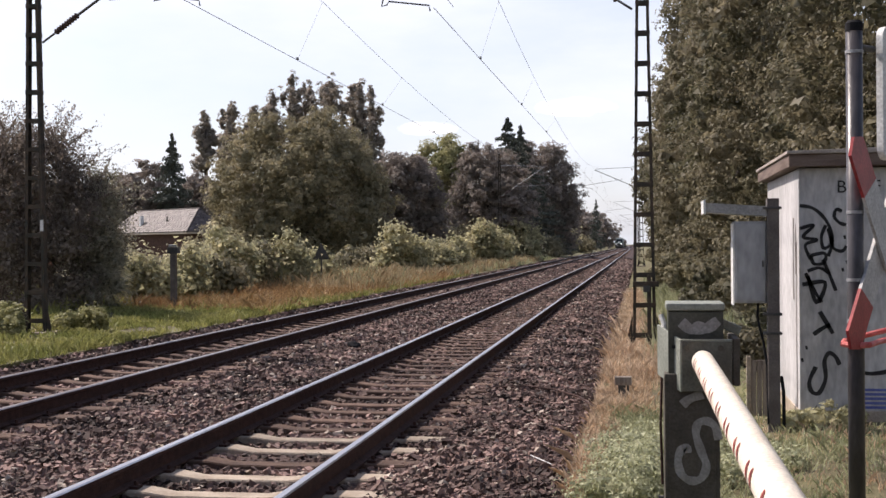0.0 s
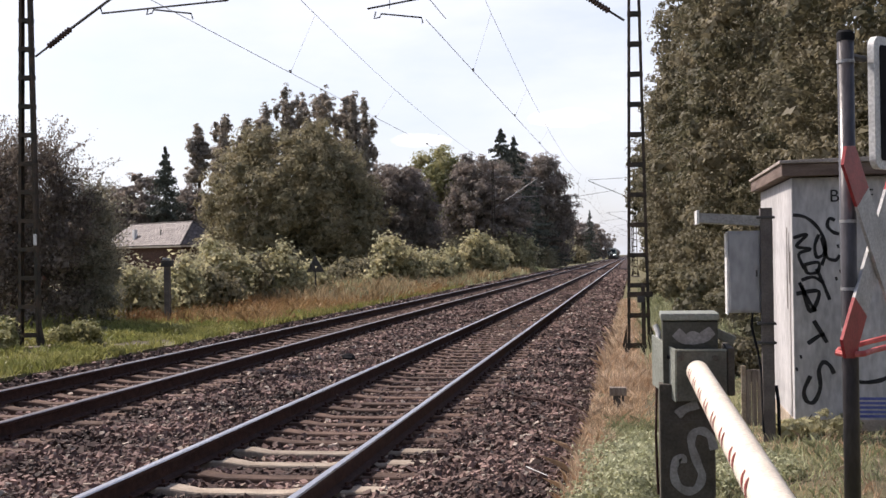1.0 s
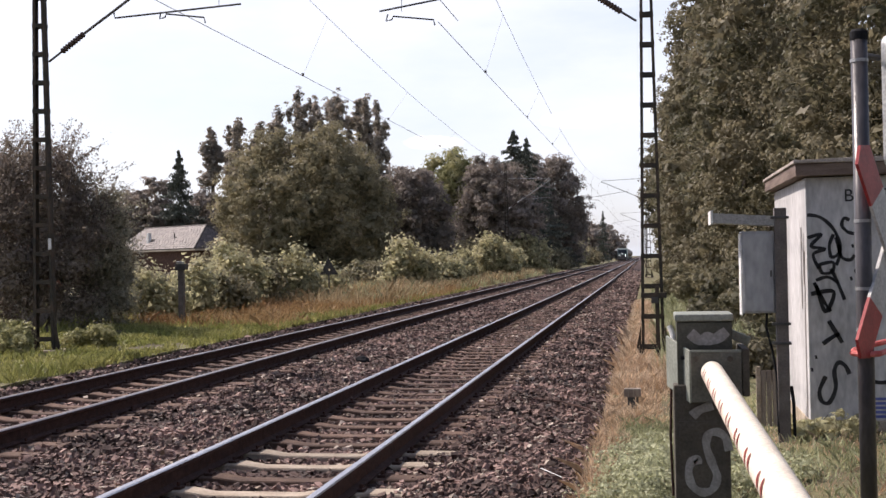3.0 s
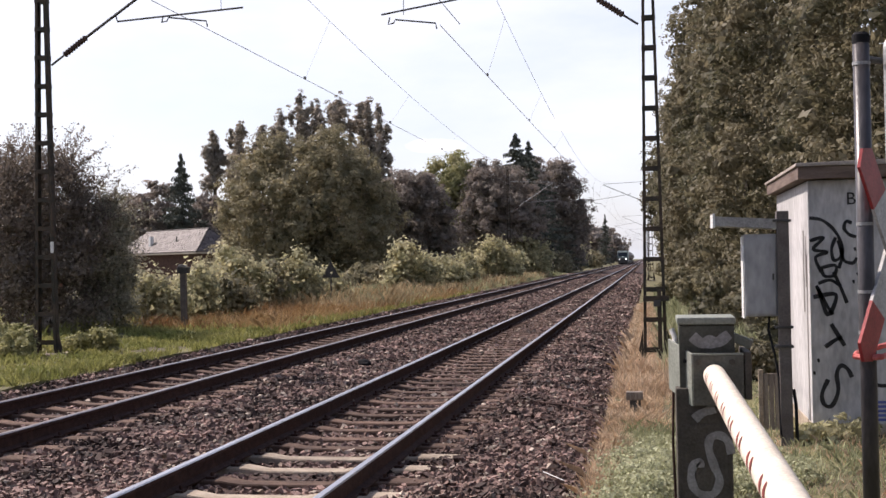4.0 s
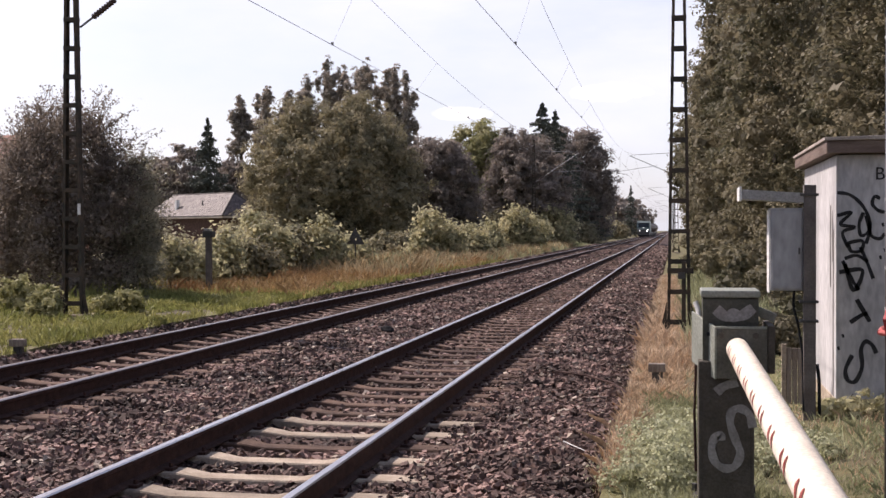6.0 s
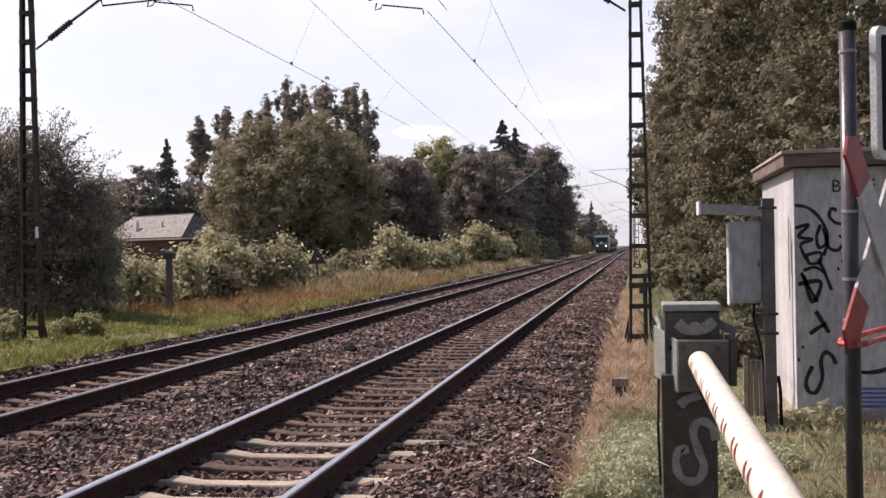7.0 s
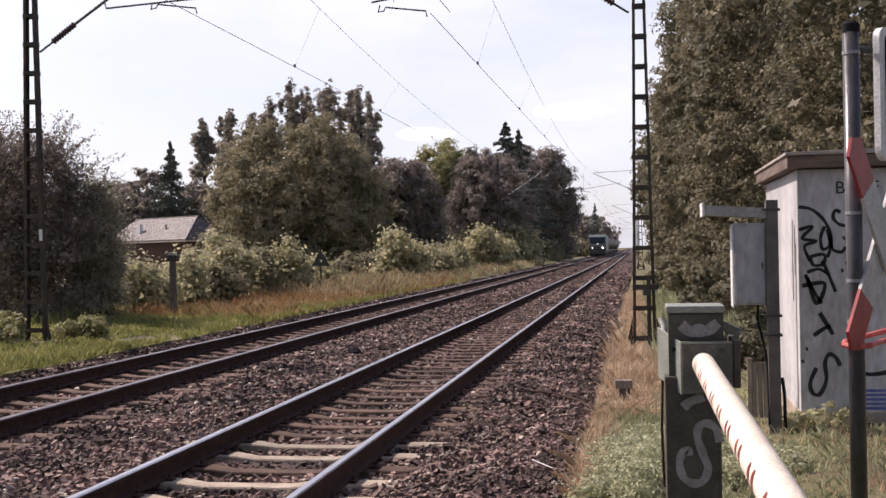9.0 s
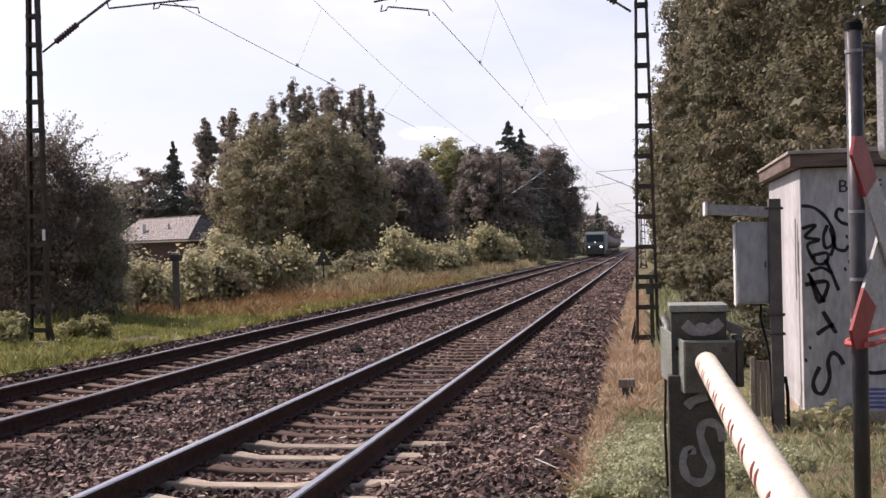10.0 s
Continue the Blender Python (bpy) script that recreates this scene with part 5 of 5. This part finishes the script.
# shrubs along the far verge
SHRUBS = ((-12.9, 29.5, 1.5, 1.15, "leaf_shrub"), (-13.9, 30.5, 1.6, 1.3, "leaf_olive"), (-12.7, 32.0, 0.9, 1.6, "leaf_shrub"), (-13.5, 34.0, 1.3, 1.5, "leaf_shrub"), (-12.1, 33.5, 0.9, 1.1, "leaf_olive"),
          (-13.4, 37.5, 1.7, 2.05, "leaf_shrub"), (-12.8, 39.0, 1.0, 1.5, "leaf_olive"), (-13.0, 40.5, 0.8, 1.25, "leaf_light"), (-12.4, 41.0, 1.0, 1.75, "leaf_shrub"), (-11.9, 43.0, 1.0, 1.25, "leaf_shrub"),
          (-15.5, 42.0, 1.8, 1.6, "leaf_olive"), (-17.0, 46.0, 2.4, 1.9, "leaf_olive"), (-11.9, 57.5, 1.4, 2.25, "leaf_shrub"), (-11.2, 58.5, 1.0, 1.7, "leaf_shrub"), (-10.7, 61.5, 1.5, 1.75, "leaf_shrub"),
          (-10.9, 71.0, 1.2, 1.85, "leaf_shrub"), (-14.5, 60.0, 2.2, 1.2, "leaf_olive"), (-14.0, 70.0, 2.6, 1.6, "leaf_olive"), (-11.2, 88.0, 3.3, 3.0, "leaf_shrub"), (-11.0, 108.0, 3.9, 3.2, "leaf_shrub"),
          (-13.5, 92.0, 3.6, 2.6, "leaf_olive"), (-10.3, 138.0, 2.2, 2.0, "leaf_olive"), (-10.4, 172.0, 2.6, 3.4, "leaf_shrub"), (-10.6, 215.0, 3.0, 2.6, "leaf_olive"), (-12.8, 125.0, 3.4, 2.4, "leaf_dark"),
          (-20.5, 27.5, 2.2, 1.1, "leaf_light"), (-17.2, 23.5, 1.6, 0.9, "leaf_light"))
for i, (sx, sy, sw, sh, mt) in enumerate(SHRUBS):
    tree("shrub", "sunlit pale green shrub in the rough verge", sx, sy, shoots(sw, sh, 100 + i), int(1500 + 560 * sw), 0.068 + 0.0014 * sy, M[mt], 0.03, sh * 0.8, 0.13 + 0.0016 * sy, 100 + i, "shrub", "shrubs on the verge", limbs=9, core=0.25, loose=True)

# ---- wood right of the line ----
# trees beyond x = 9 get darker leaves that stand in for shade
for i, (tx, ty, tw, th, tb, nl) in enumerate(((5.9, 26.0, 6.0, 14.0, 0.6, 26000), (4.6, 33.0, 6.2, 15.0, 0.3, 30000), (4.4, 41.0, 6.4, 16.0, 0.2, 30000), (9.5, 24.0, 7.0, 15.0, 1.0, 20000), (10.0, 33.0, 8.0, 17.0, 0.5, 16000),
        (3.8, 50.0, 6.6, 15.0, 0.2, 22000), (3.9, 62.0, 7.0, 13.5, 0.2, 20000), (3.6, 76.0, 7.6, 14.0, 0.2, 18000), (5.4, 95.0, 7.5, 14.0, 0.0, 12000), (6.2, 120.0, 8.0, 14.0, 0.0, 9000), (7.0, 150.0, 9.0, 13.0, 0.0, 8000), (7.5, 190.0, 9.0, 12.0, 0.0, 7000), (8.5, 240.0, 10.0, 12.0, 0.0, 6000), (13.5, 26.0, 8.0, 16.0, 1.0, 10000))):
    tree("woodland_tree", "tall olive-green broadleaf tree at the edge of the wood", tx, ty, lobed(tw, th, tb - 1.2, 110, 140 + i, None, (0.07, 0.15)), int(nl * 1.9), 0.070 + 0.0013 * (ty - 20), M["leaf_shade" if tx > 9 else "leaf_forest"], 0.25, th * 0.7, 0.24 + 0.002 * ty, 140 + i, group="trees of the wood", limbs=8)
for i, (sx, sy, sw, sh, mt) in enumerate(((2.6, 20.0, 1.8, 0.9, "leaf_forest"), (1.9, 26.0, 2.2, 1.0, "leaf_forest"), (3.4, 22.5, 2.6, 2.2, "leaf_forest"), (2.4, 30.0, 2.4, 1.6, "leaf_forest"), (1.7, 36.0, 2.0, 1.3, "leaf_olive"), (1.35, 17.5, 1.0, 0.55, "leaf_forest"), (1.3, 45, 2.0, 1.4, "leaf_olive"))):
    tree("undergrowth_bush", "tangled bramble undergrowth at the foot of the wood", sx, sy, lobed(sw, sh, 0.0, 9, 170 + i), int(3000 + 1500 * sw), 0.06, M[mt], 0.03, sh * 0.6, 0.12, 170 + i, "bush", "undergrowth of the wood", limbs=5)


for i, (fx, fy, fw, fh) in enumerate(((-12.2, 20.6, 0.9, 0.55), (-10.9, 19.3, 0.5, 0.5), (-13.2, 19.6, 0.8, 0.5), (-14.4, 20.5, 1.2, 0.6), (-10.2, 20.8, 0.7, 0.4), (-15.8, 21.5, 1.3, 0.8))):
    tree("weed_clump", "leafy weed clump with pale flower heads beside the mast", fx, fy, shoots(fw, fh, 400 + i), 1500, 0.055, M["leaf_light"], 0.012, fh * 0.6, 0.05, 400 + i, "weeds", "weeds beside the mast", limbs=3, core=0.3, loose=True)

# unseen trees added behind the crossing, both sides of the road, to cut sky light
for i, (tx, ty, tw, th) in enumerate(((7.5, -9.0, 9.0, 14.0), (-1.5, -14.0, 9.0, 12.0), (15.0, -6.0, 9.0, 15.0), (-13.0, -15.0, 10.0, 12.0), (5.0, -20.0, 11.0, 15.0), (14.0, 8.0, 8.0, 14.0), (-24.0, -12.0, 10.0, 12.0))):
    tree("woodland_tree", "unseen broadleaf tree added beyond the road to block sky light", tx, ty, lobed(tw, th, -0.8, 14, 220 + i), 2600, 0.42, M["leaf_forest"], 0.25, th * 0.7, 0.5, 220 + i, group="trees of the wood", limbs=4)
tree("ivy_clump", "low clump of ivy at the foot of the hut", 1.62, 11.62, lobed(0.8, 0.2, -0.06, 12, 190, 0.5), 1800, 0.032, M["leaf_shrub"], 0.012, 0.2, 0.05, 190, "bush", limbs=3)

for i, (fx, fy, fw, fh) in enumerate(((-0.20, 8.35, 0.34, 0.26), (-0.05, 8.7, 0.30, 0.30), (-0.22, 9.1, 0.36, 0.28), (0.02, 9.4, 0.34, 0.26), (-0.16, 9.8, 0.34, 0.26), (0.05, 10.3, 0.4, 0.3), (0.55, 9.2, 0.3, 0.2), (0.75, 10.4, 0.36, 0.22), (1.0, 9.6, 0.3, 0.16))):
    tree("pale_weed", "pale grey-green leafy weed beside the barrier", fx, fy, shoots(fw, fh, 440 + i), 1300, 0.024, M["leaf_weed"], 0.006, fh * 0.6, 0.045, 440 + i, "weeds", "weeds beside the barrier", limbs=4, core=0.3, loose=True)

# ---- grass ----
grass("dry_grass", "tufts of dry straw-coloured grass along the ballast", (-0.74, 0.14), (8.6, 46.0), 34000, 0.125, M["grass_dry"], 201, 1.0, 0.0026, 1.7, 0.06, skip=lambda x, y: (x > -0.24 + 0.06 * np.sin(y * 5)) & (y < 12.5))
grass("stray_grass", "stray dry tufts in the edge of the ballast", (-1.15, -0.6), (8.4, 40.0), 4200, 0.09, M["grass_dry"], 211, 1.0, 0.0026, 1.6, 0.05)
grass("tall_dry_grass", "tall rust-straw grass round the mast foot", (-0.55, 0.45), (15.5, 26.0), 5000, 0.24, M["grass_dry"], 213, 0.8, 0.003, 1.2, 0.08)
grass("weed_grass", "pale green weeds and grass round the barrier", (-0.30, 0.6), (6.9, 13.0), 20000, 0.10, M["grass_weed"], 202, 0.9, 0.0036, 1.8, 0.05)
grass("green_grass", "short green grass in front of the hut", (0.5, 4.5), (6.8, 20.0), 26000, 0.075, M["grass_weed"], 203, 0.9, 0.005, 1.2, 0.05, skip=lambda x, y: (x > 1.4) & (y > 11.85))
grass("dry_patches", "thin dry grass between the green in front of the hut", (0.5, 4.0), (7.0, 13.0), 4000, 0.08, M["grass_dry"], 210, 0.9, 0.004, 1.0, 0.12, skip=lambda x, y: (x > 1.4) & (y > 11.85))
grass("verge_grass", "grass along the edge of the wood", (0.2, 2.6), (18.0, 60.0), 16000, 0.35, M["grass_weed"], 204, 0.6, 0.005, 1.4, 0.08)
grass("lawn_grass", "bright green grass beside the far track", (-13.5, -8.5), (12.0, 33.0), 34000, 0.115, M["grass_green"], 205, 0.9, 0.008, 1.0, 0.07)
grass("lawn_grass", "rough green grass under the bushes", (-24.0, -12.5), (18.0, 36.0), 16000, 0.28, M["grass_green"], 206, 0.6, 0.01, 1.0, 0.1)
grass("rust_grass", "tall rust-brown dry grass on the far verge", (-13.8, -8.8), (27.0, 62.0), 36000, 0.26, M["grass_rust"], 207, 0.9, 0.0036, 1.0, 0.15)
grass("verge_weeds", "mixed green and dry weeds on the far verge", (-16.0, -8.9), (40.0, 120.0), 20000, 0.36, M["grass_weed"], 208, 0.5, 0.006, 1.1, 0.22)
grass("tall_straw", "tall bleached straw and seed heads among the shrubs", (-14.5, -9.0), (38.0, 110.0), 24000, 0.46, M["grass_straw"], 212, 0.6, 0.0045, 1.1, 0.25)
grass("fringe_grass", "sparse grass creeping into the ballast edge", (-9.0, -8.35), (12.0, 60.0), 9000, 0.14, M["grass_green"], 209, 0.6, 0.006, 1.2, 0.06)


# ---- the train ----
def loco():
    t = thing("locomotive", "grey and dark green electric locomotive with lit headlights", "locomotive", (TRACK_L, 200, RISE_L))
    hw = 1.49
    bm = bmesh.new()
    prism(bm, [(0.0, 1.05), (-0.12, 1.3), (0.02, 2.1), (0.55, 3.45), (0.95, 3.78), (18.0, 3.78), (18.3, 3.45), (18.8, 2.1), (18.9, 1.05)], -hw, hw)
    body = part("body", bm, M["loco_green"], t)
    bm = bmesh.new()
    prism(bm, [(0.42, 3.42), (0.85, 3.86), (18.1, 3.86), (18.4, 3.45)], -hw - 0.02, hw + 0.02)
    part("roof", bm, M["loco_grey"], t, "pale grey roof edge")
    for s in (-1, 1):
        bm = bmesh.new()
        prism(bm, [(-0.16, 1.3), (-0.02, 2.12), (0.5, 3.45), (0.8, 3.45), (0.5, 2.1), (0.5, 1.3)], s * hw - 0.16 if s > 0 else -hw - 0.02, s * hw + 0.02 if s > 0 else -hw + 0.16)
        part("corner_pillar", bm, M["loco_grey"], t, "pale grey cab corner")
    bm = bmesh.new()
    prism(bm, [(0.04, 2.28), (0.46, 3.34), (0.44, 3.36), (0.0, 2.29)], -1.25, 1.25)
    part("windscreen", bm, M["glass_dark"], body)
    part("front_band", boxed(-1.3, 1.3, -0.13, 0.0, 1.75, 2.15), M["loco_grey"], t)
    part("buffer_beam", boxed(-1.4, 1.4, -0.2, 0.3, 0.35, 1.1, bevel=0.03), M["steel_dark"], t)
    # black box that carries the dark front down towards the rails
    part("low_front_box", boxed(-1.3, 1.3, -0.1, 0.25, 0.10, 0.36, bevel=0.02), M["black"], t, "black box above the rails")
    part("front_apron", boxed(-1.4, 1.4, -0.145, 0.0, 1.1, 1.72, bevel=0.02), M["steel_dark"], t, "dark lower part of the cab front")
    for s in (-1, 1):
        bm = bmesh.new()
        bmesh.ops.create_cone(bm, cap_ends=True, segments=12, radius1=0.22, radius2=0.16, depth=0.5, matrix=Matrix.Translation((s * 0.88, -0.45, 0.98)) @ Matrix.Rotation(radians(-90), 4, "X"))
        part("buffer", bm, M["steel_dark"], t)
        bm = bmesh.new()
        bmesh.ops.create_cone(bm, cap_ends=True, segments=14, radius1=0.14, radius2=0.14, depth=0.06, matrix=Matrix.Translation((s * 0.92, -0.17, 1.5)) @ Matrix.Rotation(radians(90), 4, "X"))
        part("headlight", bm, M["headlight"] if s > 0 else M["lamp_dim"], body, "lit headlight")
    bm = bmesh.new()
    bmesh.ops.create_cone(bm, cap_ends=True, segments=12, radius1=0.12, radius2=0.12, depth=0.06, matrix=Matrix.Translation((0, -0.02, 2.2)) @ Matrix.Rotation(radians(90), 4, "X"))
    part("headlight", bm, M["lamp_dim"], body, "lit upper headlight")
    part("underframe", boxed(-1.25, 1.25, 0.4, 18.5, 0.45, 1.1), M["steel_dark"], t)
    for yy in (2.2, 4.8, 14.0, 16.6):
        for s in (-0.75, 0.75):
            bm = bmesh.new()
            bmesh.ops.create_cone(bm, cap_ends=True, segments=20, radius1=0.6, radius2=0.6, depth=0.12, matrix=Matrix.Translation((s, yy, 0.6)) @ Matrix.Rotation(radians(90), 4, "Y"))
            part("wheel", bm, M["steel_dark"], t)
    bm = bmesh.new()
    tube(bm, [(0, 14.5, 3.9), (0, 13.2, 4.5), (0, 14.6, 5.35)], 0.04, 6)
    tube(bm, [(-0.9, 14.6, 5.38), (0.9, 14.6, 5.38)], 0.04, 6)
    part("pantograph", bm, M["steel_dark"], t)
    return t


def tank_wagon():
    t = thing("tank_wagon", "dark brown cylindrical tank wagon of the freight train", "wagon", (TRACK_L, 220, RISE_L), group="wagons of the train")
    bm = bmesh.new()
    tube(bm, [(0, 0.7, 2.5), (0, 0.85, 2.5), (0, 1.2, 2.5), (0, 14.3, 2.5), (0, 14.65, 2.5), (0, 14.8, 2.5)], [0.5, 1.1, 1.42, 1.42, 1.1, 0.5], 24)
    part("tank", bm, M["tank_brown"], t, smooth=True)
    part("underframe", boxed(-1.2, 1.2, 0.2, 15.3, 0.85, 1.15), M["steel_dark"], t)
    part("walkway", boxed(-0.4, 0.4, 3.0, 12.5, 3.95, 4.0), M["steel_dark"], t)
    for yy in (1.8, 3.6, 11.9, 13.7):
        for s in (-0.75, 0.75):
            bm = bmesh.new()
            bmesh.ops.create_cone(bm, cap_ends=True, segments=16, radius1=0.46, radius2=0.46, depth=0.12, matrix=Matrix.Translation((s, yy, 0.46)) @ Matrix.Rotation(radians(90), 4, "Y"))
            part("wheel", bm, M["steel_dark"], t)
    for s in (-1, 1):
        part("bogie_frame", boxed(s * 1.0 - 0.05, s * 1.0 + 0.05, 1.2, 4.2, 0.4, 0.75), M["steel_dark"], t)
        part("bogie_frame", boxed(s * 1.0 - 0.05, s * 1.0 + 0.05, 11.3, 14.3, 0.4, 0.75), M["steel_dark"], t)
    return t


engine = loco()
first_wagon = tank_wagon()
wagons = [first_wagon] + [copy_thing(first_wagon, pose(TRACK_L, 236 + 16 * k, RISE_L)) for k in range(9)]


# ---- sleepers: each one along the stretch past the crossing, the rest joined ----
def lay_sleepers():
    clips = clip_mesh()
    for tr, x0, rise, mt in ((track_r, TRACK_R, 0.0, "concrete"), (track_l, TRACK_L, RISE_L, "sleeper_dirty")):
        me = sleeper_mesh(M["sleeper_dirty"], "sleeper")
        clean = sleeper_mesh(M["concrete"], "sleeper")
        rng = np.random.RandomState(9 if x0 > -5 else 10)
        for k in range(-2, 149):
            y = SLEEPER_0 + SLEEPER_STEP * k + rng.uniform(-0.02, 0.02)
            bx, bz = bend(y)
            s = new("sleeper", clean if mt == "concrete" and k in (0, 1, 2, 4, 5) else me)
            s.parent = tr
            s.location = (x0 + float(bx) + rng.uniform(-0.02, 0.02), y, -0.176 + rise + float(bz))
            s.rotation_euler = (0, 0, rng.uniform(-0.008, 0.008))
            if k < 40:
                c = new("rail_clips", clips)
                c.parent = s
        ky = np.arange(149, 520)
        y = SLEEPER_0 + SLEEPER_STEP * ky
        bx, bz = bend(y)
        cube = np.array([[sx * 1.3, sy * 0.12, sz] for sx in (-1, 1) for sy in (-1, 1) for sz in (-0.14, 0)])
        fc = np.array([[0, 1, 3, 2], [4, 6, 7, 5], [0, 4, 5, 1], [2, 3, 7, 6], [1, 5, 7, 3], [0, 2, 6, 4]])
        v = (cube[None] + np.stack([x0 + bx, y, -0.176 + rise + bz], -1)[:, None]).reshape(-1, 3)
        f = (fc[None] + 8 * np.arange(len(y))[:, None, None]).reshape(-1, 4)
        ob = new("far_sleepers", raw_mesh("far_sleepers", v, f, M["sleeper_dirty"], 4))
        ob.parent = tr
        tagged(ob, kind="stuff")


lay_sleepers()


def motions():
    """The train comes on along the far track at a steady pace."""
    for ob, lag in [(engine, 0.0)] + [(w, 19.6 + 16.0 * i) for i, w in enumerate(wagons)]:
        rows = []
        for k in range(11):
            y = TRAIN_END + TRAIN_SPEED * (10 - k) + lag
            (bx, bz), (bx2, bz2) = bend(y), bend(y + 10)
            rows.append((float(k), pose(TRACK_L + float(bx), y, RISE_L + float(bz), math.degrees(math.atan2(float(bz2 - bz), 10)), 0, -math.degrees(math.atan2(float(bx2 - bx), 10)))))
        walk(ob, rows)


TRAIN_END, TRAIN_SPEED = 186.0, 27.0
motions()
